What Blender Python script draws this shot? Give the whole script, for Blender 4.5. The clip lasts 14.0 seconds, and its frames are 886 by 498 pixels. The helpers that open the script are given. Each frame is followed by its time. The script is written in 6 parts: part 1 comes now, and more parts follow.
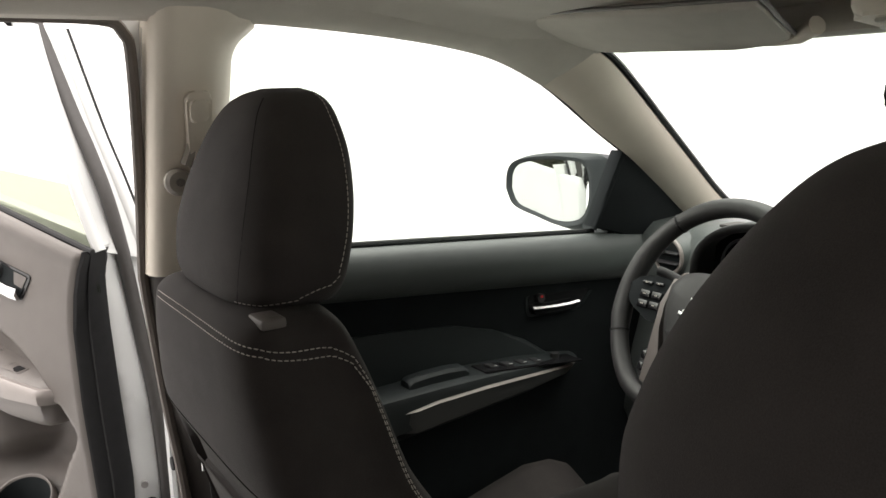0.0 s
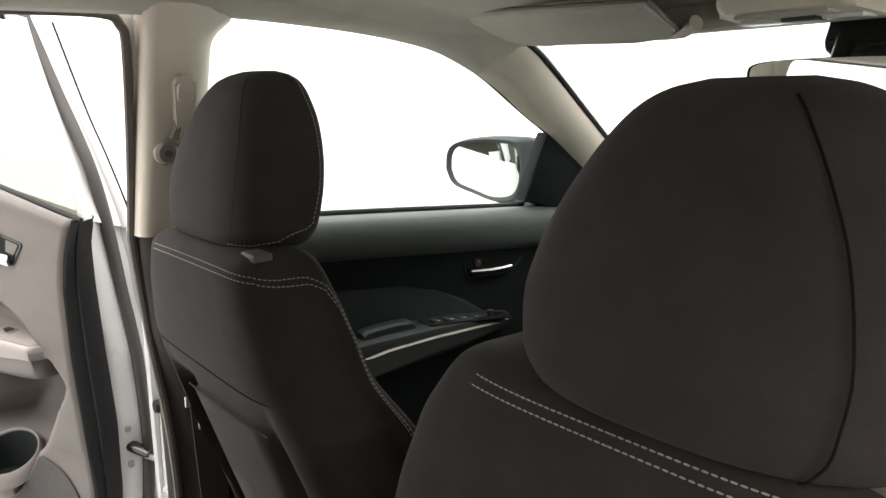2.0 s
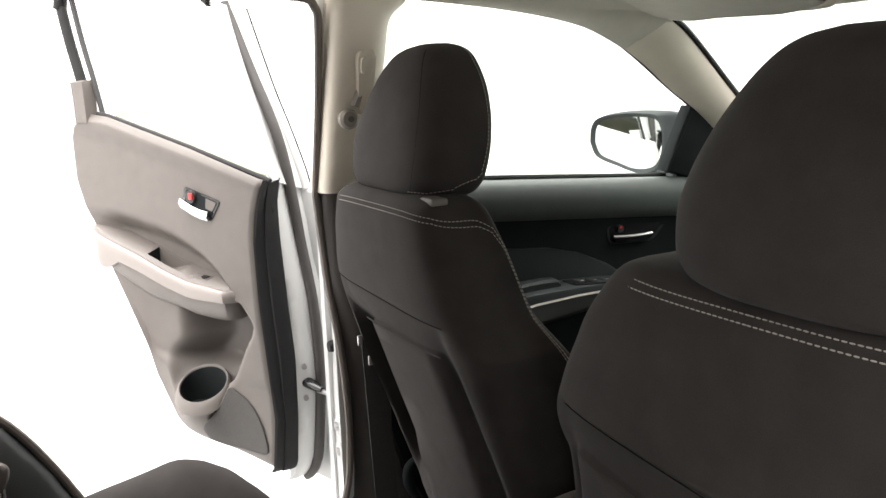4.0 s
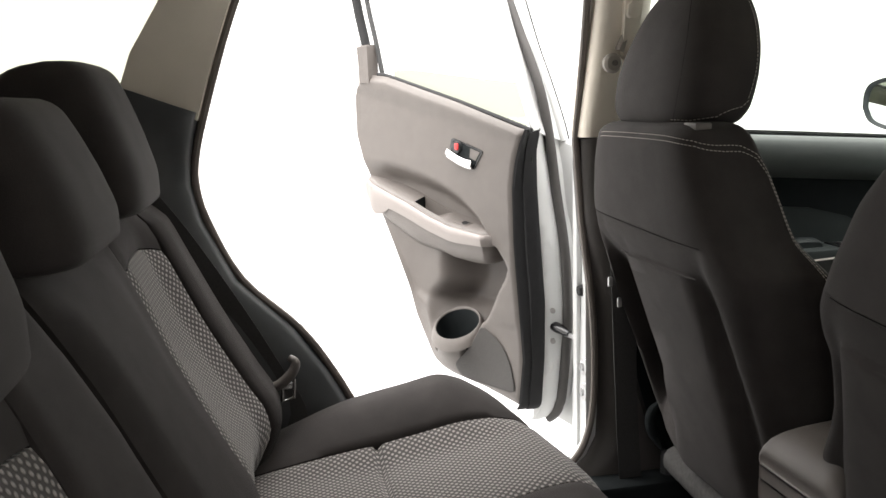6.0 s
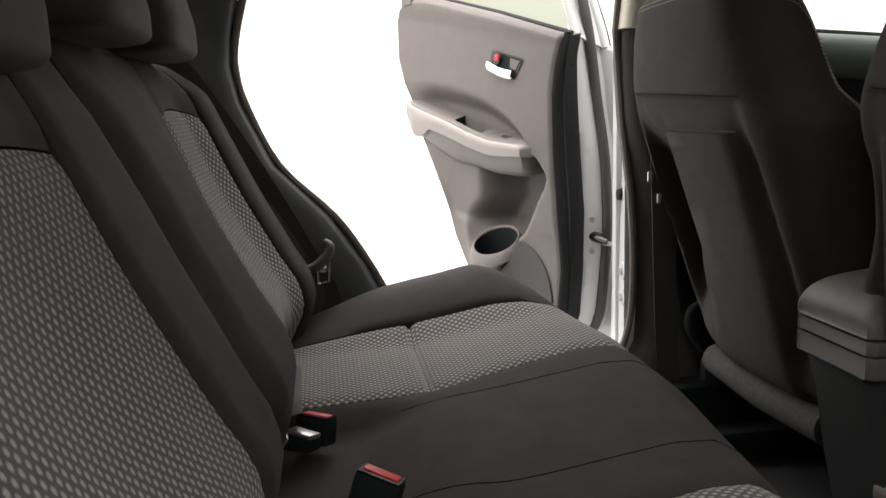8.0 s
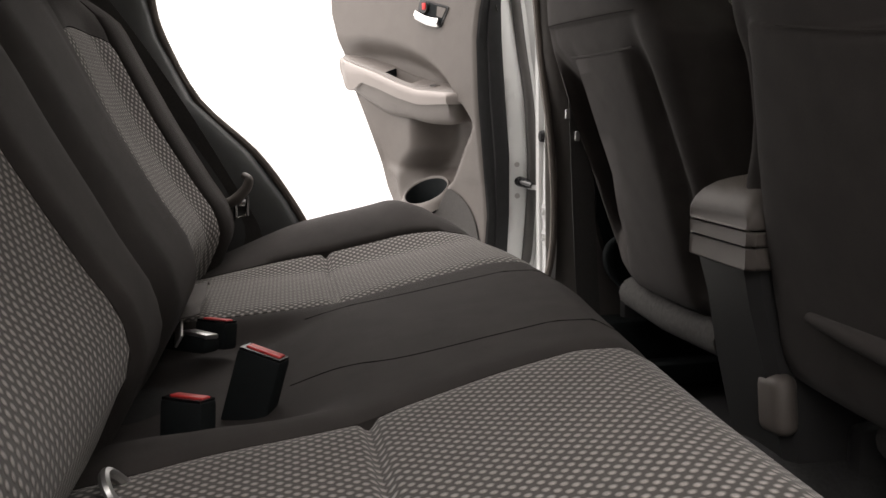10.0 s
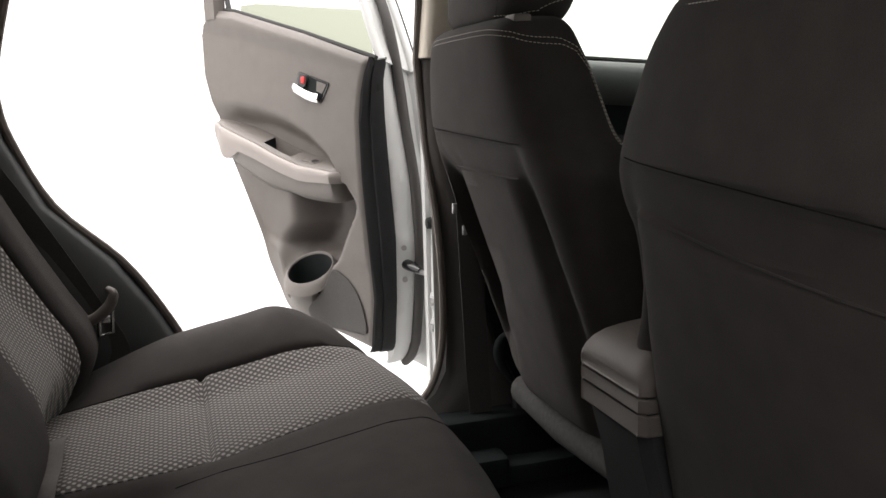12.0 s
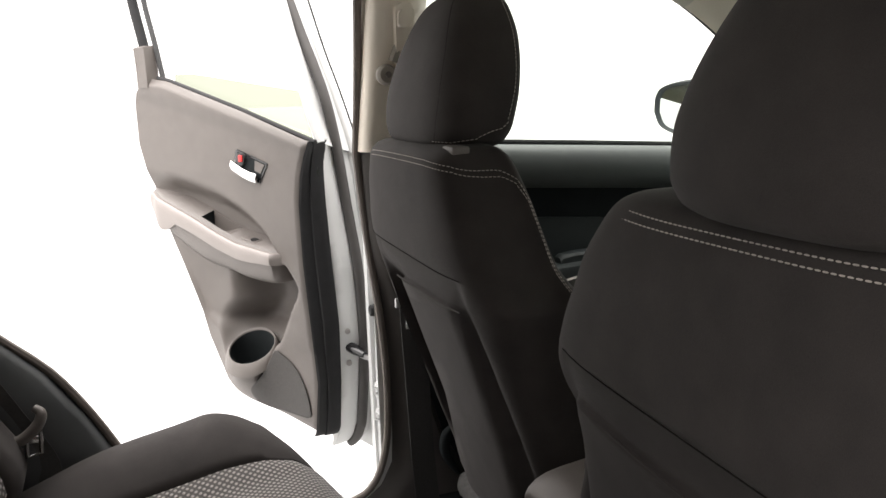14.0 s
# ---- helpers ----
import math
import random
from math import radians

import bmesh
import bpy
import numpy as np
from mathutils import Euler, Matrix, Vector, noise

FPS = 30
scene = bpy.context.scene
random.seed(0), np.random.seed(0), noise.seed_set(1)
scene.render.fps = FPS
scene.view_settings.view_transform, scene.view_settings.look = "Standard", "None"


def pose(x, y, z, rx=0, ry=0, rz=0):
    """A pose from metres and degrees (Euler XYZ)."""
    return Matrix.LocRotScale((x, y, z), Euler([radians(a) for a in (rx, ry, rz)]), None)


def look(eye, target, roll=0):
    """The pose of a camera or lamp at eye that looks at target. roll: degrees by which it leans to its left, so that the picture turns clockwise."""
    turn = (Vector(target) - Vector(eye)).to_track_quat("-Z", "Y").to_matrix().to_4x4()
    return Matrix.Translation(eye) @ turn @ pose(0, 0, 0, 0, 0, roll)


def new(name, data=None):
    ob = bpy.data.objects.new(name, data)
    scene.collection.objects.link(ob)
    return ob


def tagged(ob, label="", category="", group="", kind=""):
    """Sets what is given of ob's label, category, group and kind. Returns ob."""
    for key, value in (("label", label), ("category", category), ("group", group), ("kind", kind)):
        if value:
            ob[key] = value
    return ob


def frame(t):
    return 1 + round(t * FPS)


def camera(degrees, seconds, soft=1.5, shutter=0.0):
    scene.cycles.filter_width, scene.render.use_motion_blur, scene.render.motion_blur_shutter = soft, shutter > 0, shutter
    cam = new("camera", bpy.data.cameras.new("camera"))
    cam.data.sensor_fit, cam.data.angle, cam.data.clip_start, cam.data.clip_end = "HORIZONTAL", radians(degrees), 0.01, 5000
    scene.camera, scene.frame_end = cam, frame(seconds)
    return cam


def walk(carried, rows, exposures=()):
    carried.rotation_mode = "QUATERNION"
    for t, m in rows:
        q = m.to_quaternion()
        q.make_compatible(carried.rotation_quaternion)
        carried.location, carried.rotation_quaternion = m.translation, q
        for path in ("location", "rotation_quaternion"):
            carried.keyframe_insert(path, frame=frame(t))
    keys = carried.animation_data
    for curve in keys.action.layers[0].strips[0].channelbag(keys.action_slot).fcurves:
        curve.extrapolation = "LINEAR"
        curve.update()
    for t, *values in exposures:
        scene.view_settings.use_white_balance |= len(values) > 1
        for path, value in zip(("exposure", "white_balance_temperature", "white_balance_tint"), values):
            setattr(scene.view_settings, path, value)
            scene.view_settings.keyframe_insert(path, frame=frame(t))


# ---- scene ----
cam = camera(55.2, 14.0)
PATH = [
    (0, (0.386, 0.122, 1.475), (-1.282, 1.166, 1.117), -1.5),
    (0.5, (0.417, 0.112, 1.466), (-1.213, 1.214, 1.108), -1.6),
    (1, (0.458, 0.082, 1.462), (-1.149, 1.218, 1.105), -1.5),
    (1.5, (0.499, 0.029, 1.452), (-1.092, 1.189, 1.102), -1.5),
    (2, (0.546, 0.0, 1.454), (-1.042, 1.161, 1.092), -1.4),
    (2.2, (0.561, -0.01, 1.447), (-1.024, 1.156, 1.088), -1.3),
    (4.3, (0.659, -0.118, 1.425), (-1.135, 0.68, 1.048), -2.0),
    (4.5, (0.669, -0.123, 1.426), (-1.158, 0.6, 1.048), -2.0),
    (5, (0.689, -0.147, 1.412), (-1.193, 0.421, 1.043), -1.7),
    (5.5, (0.708, -0.161, 1.374), (-1.207, 0.295, 1.02), -1.6),
    (6, (0.72, -0.175, 1.323), (-1.213, 0.208, 0.983), -1.7),
    (6.5, (0.731, -0.179, 1.271), (-1.214, 0.149, 0.939), -1.6),
    (7, (0.737, -0.178, 1.219), (-1.214, 0.118, 0.891), -1.5),
    (7.5, (0.739, -0.171, 1.163), (-1.215, 0.105, 0.842), -1.5),
    (7.7, (0.742, -0.168, 1.146), (-1.213, 0.102, 0.824), -1.5),
    (9.8, (0.791, -0.099, 1.007), (-1.158, 0.212, 0.683), -1.3),
    (10, (0.792, -0.091, 1.008), (-1.15, 0.259, 0.684), -1.4),
    (10.5, (0.78, -0.071, 1.033), (-1.139, 0.384, 0.7), -1.5),
    (11, (0.758, -0.066, 1.086), (-1.139, 0.467, 0.743), -1.5),
    (11.5, (0.732, -0.062, 1.146), (-1.151, 0.513, 0.793), -1.5),
    (12, (0.706, -0.056, 1.19), (-1.17, 0.54, 0.834), -1.5),
    (12.5, (0.68, -0.05, 1.237), (-1.185, 0.574, 0.875), -1.5),
    (13, (0.665, -0.041, 1.285), (-1.188, 0.613, 0.912), -1.5),
    (13.5, (0.658, -0.029, 1.327), (-1.184, 0.651, 0.95), -1.6),
    (14, (0.658, -0.018, 1.363), (-1.175, 0.683, 0.981), -1.8),
]
walk(cam, [(t, look(eye, target, roll)) for t, eye, target, roll in PATH],
     [(0, -0.24, 6650, 11.5), (1, -0.02, 6650, 11.5), (2, 0.0, 6600, 11), (4.5, 0.26, 6540, 10.5), (5.5, 0.16, 6500, 10), (6.5, 0.12, 6500, 10), (7.5, -0.16, 6520, 10.5),
      (10, -0.40, 6750, 13), (11.5, -0.38, 6600, 12), (13, -0.22, 6550, 11.5), (14, -0.05, 6550, 11.5)])

# ---- light of the white studio ----
world = bpy.data.worlds.new("studio")
scene.world = world
world.use_nodes = True
wt = world.node_tree
wc = wt.nodes.new("ShaderNodeTexCoord")


def facing(x, y, z):
    """How far a direction of the surroundings turns towards (x, y, z)."""
    n = wt.nodes.new("ShaderNodeVectorMath")
    n.operation = "DOT_PRODUCT"
    n.inputs[1].default_value = Vector((x, y, z)).normalized()
    wt.links.new(wc.outputs["Generated"], n.inputs[0])
    return n.outputs["Value"]


def glow(value, low, high, least, most):
    n = wt.nodes.new("ShaderNodeMapRange")
    n.interpolation_type = "SMOOTHSTEP"
    n.inputs["From Min"].default_value, n.inputs["From Max"].default_value = low, high
    n.inputs["To Min"].default_value, n.inputs["To Max"].default_value = least, most
    wt.links.new(value, n.inputs["Value"])
    return n.outputs[0]


wm = wt.nodes.new("ShaderNodeMath")
wm.operation = "ADD"
wt.links.new(glow(facing(0.08, -0.28, 0.95), 0.3, 0.95, 0.0, 8.5), wm.inputs[0])      # soft boxes overhead, towards the right rear
wt.links.new(glow(facing(-0.95, 0.3, 0.0), -0.9, 0.7, 0.4, 2.3), wm.inputs[1])         # white walls, lit in front and on the left
wt.links.new(wm.outputs[0], wt.nodes["Background"].inputs["Strength"])
wt.nodes["Background"].inputs["Color"].default_value = (1.0, 0.972, 0.945, 1)

CX = -0.083          # centreline of the car


# ---- materials ----
def mat(name, col, rough=0.6, metal=0.0, var=0.25, scale=40.0, bump=0.15, fine=600.0, spec=0.5, sheen=0.0, bdist=0.001):
    m = bpy.data.materials.new(name)
    m.use_nodes = True
    nt = m.node_tree
    b = nt.nodes["Principled BSDF"]
    tc = nt.nodes.new("ShaderNodeTexCoord")
    n1 = nt.nodes.new("ShaderNodeTexNoise")
    n1.inputs["Scale"].default_value = scale
    n1.inputs["Detail"].default_value = 4
    n2 = nt.nodes.new("ShaderNodeTexNoise")
    n2.inputs["Scale"].default_value = fine
    n2.inputs["Detail"].default_value = 2
    nt.links.new(tc.outputs["Object"], n1.inputs["Vector"])
    nt.links.new(tc.outputs["Object"], n2.inputs["Vector"])
    add = nt.nodes.new("ShaderNodeMath")
    add.operation = "ADD"
    nt.links.new(n1.outputs["Fac"], add.inputs[0])
    nt.links.new(n2.outputs["Fac"], add.inputs[1])
    mr = nt.nodes.new("ShaderNodeMapRange")
    mr.inputs["From Min"].default_value, mr.inputs["From Max"].default_value = 0.6, 1.4
    mr.inputs["To Min"].default_value, mr.inputs["To Max"].default_value = 1 - var, 1 + var
    nt.links.new(add.outputs[0], mr.inputs["Value"])
    mul = nt.nodes.new("ShaderNodeVectorMath")
    mul.operation = "SCALE"
    mul.inputs[0].default_value = col
    nt.links.new(mr.outputs[0], mul.inputs["Scale"])
    nt.links.new(mul.outputs[0], b.inputs["Base Color"])
    b.inputs["Roughness"].default_value = rough
    b.inputs["Metallic"].default_value = metal
    b.inputs["Specular IOR Level"].default_value = spec
    b.inputs["Sheen Weight"].default_value = sheen
    if bump:
        bp = nt.nodes.new("ShaderNodeBump")
        bp.inputs["Strength"].default_value = bump
        bp.inputs["Distance"].default_value = bdist
        nt.links.new(n2.outputs["Fac"], bp.inputs["Height"])
        nt.links.new(bp.outputs[0], b.inputs["Normal"])
    return m


def weave(name, rot):
    """Grey seat cloth with staggered raised dots on a darker ground."""
    m = mat(name, (0.1, 0.097, 0.096), 0.85, sheen=0.2)
    nt = m.node_tree
    b = nt.nodes["Principled BSDF"]
    tc = nt.nodes.new("ShaderNodeTexCoord")
    mp = nt.nodes.new("ShaderNodeMapping")
    mp.inputs["Rotation"].default_value = rot
    mp2 = nt.nodes.new("ShaderNodeMapping")
    mp2.inputs["Rotation"].default_value = (0, 0, radians(45))
    mp2.inputs["Scale"].default_value = (138, 125, 1)
    mp2.vector_type = "POINT"
    vo = nt.nodes.new("ShaderNodeTexVoronoi")
    vo.voronoi_dimensions = "2D"
    vo.inputs["Scale"].default_value = 1.0
    vo.inputs["Randomness"].default_value = 0.0
    no = nt.nodes.new("ShaderNodeTexNoise")
    no.inputs["Scale"].default_value = 700
    nt.links.new(tc.outputs["Object"], mp.inputs["Vector"])
    nt.links.new(mp.outputs[0], mp2.inputs["Vector"])
    nt.links.new(mp2.outputs[0], vo.inputs["Vector"])
    nt.links.new(tc.outputs["Object"], no.inputs["Vector"])
    mr = nt.nodes.new("ShaderNodeMapRange")
    mr.interpolation_type = "SMOOTHSTEP"
    mr.inputs["From Min"].default_value, mr.inputs["From Max"].default_value = 0.12, 0.44
    mr.inputs["To Min"].default_value, mr.inputs["To Max"].default_value = 1, 0
    nt.links.new(vo.outputs["Distance"], mr.inputs["Value"])
    mx = nt.nodes.new("ShaderNodeMix")
    mx.data_type = "RGBA"
    mx.inputs["A"].default_value = (0.075, 0.068, 0.063, 1)
    mx.inputs["B"].default_value = (0.48, 0.44, 0.415, 1)
    nt.links.new(mr.outputs[0], mx.inputs["Factor"])
    m2 = nt.nodes.new("ShaderNodeMix")
    m2.data_type = "RGBA"
    m2.blend_type = "MULTIPLY"
    m2.inputs["Factor"].default_value = 0.6
    nt.links.new(mx.outputs["Result"], m2.inputs["A"])
    nt.links.new(no.outputs["Fac"], m2.inputs["B"])
    nt.links.new(m2.outputs["Result"], b.inputs["Base Color"])
    bp = nt.nodes.new("ShaderNodeBump")
    bp.inputs["Strength"].default_value = 0.7
    bp.inputs["Distance"].default_value = 0.0015
    nt.links.new(mr.outputs[0], bp.inputs["Height"])
    nt.links.new(bp.outputs[0], b.inputs["Normal"])
    return m


def pane(name, tint, gloss=0.05):
    m = bpy.data.materials.new(name)
    m.use_nodes = True
    nt = m.node_tree
    out = nt.nodes["Material Output"]
    tr = nt.nodes.new("ShaderNodeBsdfTransparent")
    tr.inputs[0].default_value = (*tint, 1)
    gl = nt.nodes.new("ShaderNodeBsdfGlossy")
    gl.inputs["Roughness"].default_value = 0.02
    mx = nt.nodes.new("ShaderNodeMixShader")
    mx.inputs[0].default_value = gloss
    nt.links.new(tr.outputs[0], mx.inputs[1])
    nt.links.new(gl.outputs[0], mx.inputs[2])
    nt.links.new(mx.outputs[0], out.inputs["Surface"])
    return m


FABRIC = mat("black_seat_fabric", (0.0355, 0.0310, 0.0296), 0.8, var=0.3, scale=25, bump=0.35, fine=1500, sheen=0.04, spec=0.18)
CLOTH_FLAT = weave("dotted_cloth_cushion", (0, 0, 0))
CLOTH_BACK = weave("dotted_cloth_backrest", (radians(65), 0, 0))
HEADLINER = mat("beige_headliner", (0.50, 0.475, 0.42), 0.95, var=0.08, scale=30, bump=0.3, fine=1200)
PILLAR = mat("beige_pillar_plastic", (0.67, 0.61, 0.52), 0.55, var=0.05, scale=20, bump=0.25, fine=1500)
TRIM = mat("charcoal_trim_plastic", (0.114, 0.100, 0.091), 0.46, var=0.12, scale=30, bump=0.4, fine=1800)
PILLARDARK = mat("dark_grey_pillar_plastic", (0.07, 0.063, 0.059), 0.42, var=0.12, scale=30, bump=0.4, fine=1800)
DARKTRIM = mat("black_trim_plastic", (0.03, 0.03, 0.031), 0.5, var=0.15, scale=30, bump=0.35, fine=1500)
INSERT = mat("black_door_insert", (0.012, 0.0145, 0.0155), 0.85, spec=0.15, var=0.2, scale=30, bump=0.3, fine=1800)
SATIN = mat("satin_silver_trim", (0.245, 0.220, 0.207), 0.42, metal=0.2, var=0.05, scale=20, bump=0.03)
SATINBRIGHT = mat("bright_satin_trim", (0.36, 0.345, 0.335), 0.35, metal=0.5, var=0.04, scale=20, bump=0.02)
CHROME = mat("chrome", (0.58, 0.58, 0.58), 0.2, metal=1.0, var=0.03, bump=0.0)
WHITE = mat("white_car_paint", (0.60, 0.605, 0.60), 0.3, var=0.03, scale=12, bump=0.02)
ARCHTRIM = mat("black_arch_trim_plastic", (0.046, 0.049, 0.051), 0.34, var=0.15, scale=30, bump=0.3, fine=1500, spec=0.6)
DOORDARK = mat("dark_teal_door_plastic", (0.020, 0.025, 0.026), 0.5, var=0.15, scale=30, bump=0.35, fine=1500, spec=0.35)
RUBBER = mat("black_rubber_seal", (0.016, 0.016, 0.017), 0.6, spec=0.25, var=0.2, scale=60, bump=0.2, fine=900)
WEATHERSTRIP = mat("grey_weatherstrip_rubber", (0.050, 0.046, 0.044), 0.55, var=0.15, scale=60, bump=0.2, fine=900)
SEALTRIM = mat("grey_door_opening_seal", (0.14, 0.12, 0.106), 0.75, var=0.15, scale=60, bump=0.3, fine=900)
GREENTRIM = mat("dark_green_grey_trim", (0.072, 0.082, 0.079), 0.42, var=0.1, scale=30, bump=0.35, fine=1800)
GLOSSBLACK = mat("gloss_black_plastic", (0.012, 0.012, 0.013), 0.15, var=0.1, bump=0.0)
RED = mat("red_plastic", (0.62, 0.03, 0.03), 0.4, var=0.08, bump=0.05)
CARPET = mat("black_carpet", (0.03, 0.03, 0.031), 0.95, var=0.4, scale=200, bump=0.8, fine=900, bdist=0.003)
SEAM = mat("black_seam", (0.010, 0.009, 0.0085), 0.95, spec=0.1)
GREYCARPET = mat("grey_flock_lining", (0.055, 0.053, 0.051), 0.95, var=0.5, scale=150, bump=0.8, fine=900, bdist=0.002)
BELT = mat("black_belt_webbing", (0.045, 0.043, 0.042), 0.6, var=0.3, scale=300, bump=0.4, fine=1500)
BELTGREY = mat("grey_belt_webbing", (0.11, 0.10, 0.095), 0.7, var=0.3, scale=300, bump=0.4, fine=1500)
BELTBEIGE = mat("beige_belt_plastic", (0.27, 0.245, 0.215), 0.5, var=0.05, bump=0.05)
THREAD = mat("pale_grey_thread", (0.44, 0.40, 0.365), 0.8, var=0.15, scale=300, bump=0.2)
LEATHER = mat("black_wheel_leather", (0.035, 0.035, 0.035), 0.5, var=0.2, scale=60, bump=0.3, fine=900)
METAL = mat("zinc_bracket", (0.55, 0.55, 0.55), 0.35, metal=0.9, var=0.1, bump=0.05)
SPEAKER = mat("perforated_grille", (0.055, 0.051, 0.048), 0.7, var=0.3, scale=420, bump=0.8, fine=500, bdist=0.002)
FLOORWHITE = mat("white_studio_floor", (0.42, 0.42, 0.416), 0.6, var=0.03, scale=0.7, bump=0.02, fine=40)
GLASS = pane("clear_glass", (0.90, 0.93, 0.90), 0.03)
GLASSFRONT = pane("green_windscreen_glass", (0.80, 0.87, 0.82), 0.03)
GLASSGREEN = pane("green_tinted_glass", (0.665, 0.685, 0.62), 0.02)
GLASSREAR = pane("pale_green_glass", (0.73, 0.745, 0.665), 0.02)
HOUSING = mat("dark_slate_mirror_plastic", (0.021, 0.025, 0.028), 0.6, var=0.12, scale=30, bump=0.3, fine=1500, spec=0.3)
DARKSATIN = mat("dark_satin_trim", (0.075, 0.076, 0.075), 0.35, metal=0.3, var=0.06, scale=20, bump=0.03)
MIRROR = mat("mirror_silver", (0.9, 0.92, 0.92), 0.02, metal=1.0, var=0.0, bump=0.0)
LENS = mat("frosted_lens", (0.75, 0.75, 0.74), 0.2, var=0.04, bump=0.05)


# ---- mesh helpers ----
def finish(bm, sharp=38.0):
    bmesh.ops.recalc_face_normals(bm, faces=bm.faces[:])
    for f in bm.faces:
        f.smooth = True
    lim = radians(sharp)
    for e in bm.edges:
        if len(e.link_faces) == 2 and e.calc_face_angle(0) > lim:
            e.smooth = False
    return bm


def part(name, bm, material, parent=None, label="", sharp=38.0, solid=0.0):
    finish(bm, sharp)
    me = bpy.data.meshes.new(name)
    bm.to_mesh(me)
    bm.free()
    me.materials.append(material)
    ob = new(name, me)
    if parent is not None:
        ob.parent = parent
    if label:
        ob["label"] = label
    if solid:
        md = ob.modifiers.new("thick", "SOLIDIFY")
        md.thickness = solid
        md.offset = -1
    return ob


def thing(name, label, category, m=None, kind="", group=""):
    e = new(name)
    e.empty_display_size = 0.05
    if m is not None:
        e.matrix_basis = m
    return tagged(e, label, category, group, kind)


def loft(rings, cap=True, closed=True, bm=None):
    bm = bm or bmesh.new()
    vs = [[bm.verts.new(p) for p in r] for r in rings]
    for a, b in zip(vs, vs[1:]):
        n = len(a)
        for i in range(n if closed else n - 1):
            j = (i + 1) % n
            bm.faces.new((a[i], a[j], b[j], b[i]))
    if cap and closed:
        bm.faces.new(vs[0])
        bm.faces.new(vs[-1])
    return bm


def sheet(fn, nu, nv, bm=None):
    """An open surface; fn takes u and v from 0 to 1."""
    return loft([[fn(i / nu, j / nv) for j in range(nv + 1)] for i in range(nu + 1)], False, False, bm)


def box(c, s, bev=0.003, m=None, bm=None, seg=2):
    bm = bm or bmesh.new()
    r = bmesh.ops.create_cube(bm, size=1.0)
    vs = r["verts"]
    for v in vs:
        v.co = Vector((v.co.x * s[0], v.co.y * s[1], v.co.z * s[2]))
    if bev:
        es = list({e for v in vs for e in v.link_edges})
        r = bmesh.ops.bevel(bm, geom=es, offset=bev, segments=seg, affect="EDGES", profile=0.5)
        vs = list({v for f in r["faces"] for v in f.verts} | {v for v in vs if v.is_valid})
    mm = Matrix.Translation(c) @ (m or Matrix.Identity(4))
    for v in vs:
        v.co = mm @ v.co
    return bm


def frames_along(path, closed=False):
    pts = [Vector(p) for p in path]
    out = []
    n = len(pts)
    ref = Vector((0, 0, 1))
    for i in range(n):
        a = pts[(i - 1) % n] if (closed or i > 0) else pts[i]
        b = pts[(i + 1) % n] if (closed or i < n - 1) else pts[i]
        t = (b - a).normalized()
        r = ref if abs(t.dot(ref)) < 0.95 else Vector((0, 1, 0))
        s = t.cross(r).normalized()
        out.append((pts[i], t, s, s.cross(t).normalized()))
    return out


def tube(path, r, n=10, closed=False, bm=None, flat=1.0):
    rr = r if isinstance(r, (list, tuple)) else [r] * len(path)
    rings = []
    prev = None
    for (p, t, s, u), q in zip(frames_along(path, closed), rr):
        if prev is not None:
            s = (prev - t * prev.dot(t)).normalized()
            u = s.cross(t).normalized()
        prev = s
        rings.append([p + s * (math.cos(a) * q) + u * (math.sin(a) * q * flat) for a in (2 * math.pi * k / n for k in range(n))])
    if closed:
        rings.append(rings[0])
        bm = loft(rings, False, True, bm)
        bmesh.ops.remove_doubles(bm, verts=bm.verts[:], dist=1e-5)
        return bm
    return loft(rings, True, True, bm)


def spline(pts, n=8):
    """A smooth line through the points."""
    P = [Vector(p) for p in pts]
    P = [P[0] * 2 - P[1]] + P + [P[-1] * 2 - P[-2]]
    out = []
    for i in range(1, len(P) - 2):
        a, b, c, d = P[i - 1:i + 3]
        for k in range(n):
            t = k / n
            out.append(0.5 * ((2 * b) + (c - a) * t + (2 * a - 5 * b + 4 * c - d) * t * t + (3 * b - a - 3 * c + d) * t ** 3))
    out.append(P[-2])
    return out


def interp(x, table, k=1):
    """Straight interpolation of column k in rows sorted by their first column."""
    if x <= table[0][0]:
        return table[0][k]
    for a, b in zip(table, table[1:]):
        if x <= b[0]:
            f = (x - a[0]) / (b[0] - a[0])
            return a[k] + (b[k] - a[k]) * f
    return table[-1][k]


def curve(x, table, k=1):
    """Like interp, but with a smooth line through the rows."""
    n = len(table)
    if x <= table[0][0]:
        return table[0][k]
    if x >= table[-1][0]:
        return table[-1][k]
    i = max(j for j in range(n - 1) if table[j][0] <= x)

    def slope(j):
        if j == 0 or j == n - 1:
            a, b = (0, 1) if j == 0 else (n - 2, n - 1)
            return (table[b][k] - table[a][k]) / (table[b][0] - table[a][0])
        d0 = (table[j][k] - table[j - 1][k]) / (table[j][0] - table[j - 1][0])
        d1 = (table[j + 1][k] - table[j][k]) / (table[j + 1][0] - table[j][0])
        return 0.0 if d0 * d1 <= 0 else 2 * d0 * d1 / (d0 + d1)
    h = table[i + 1][0] - table[i][0]
    t = (x - table[i][0]) / h
    p, q = table[i][k], table[i + 1][k]
    return p * (1 + 2 * t) * (1 - t) ** 2 + q * t * t * (3 - 2 * t) + h * (slope(i) * t * (1 - t) ** 2 - slope(i + 1) * t * t * (1 - t))


def smooth(a, b, x):
    t = min(1, max(0, (x - a) / (b - a)))
    return t * t * (3 - 2 * t)


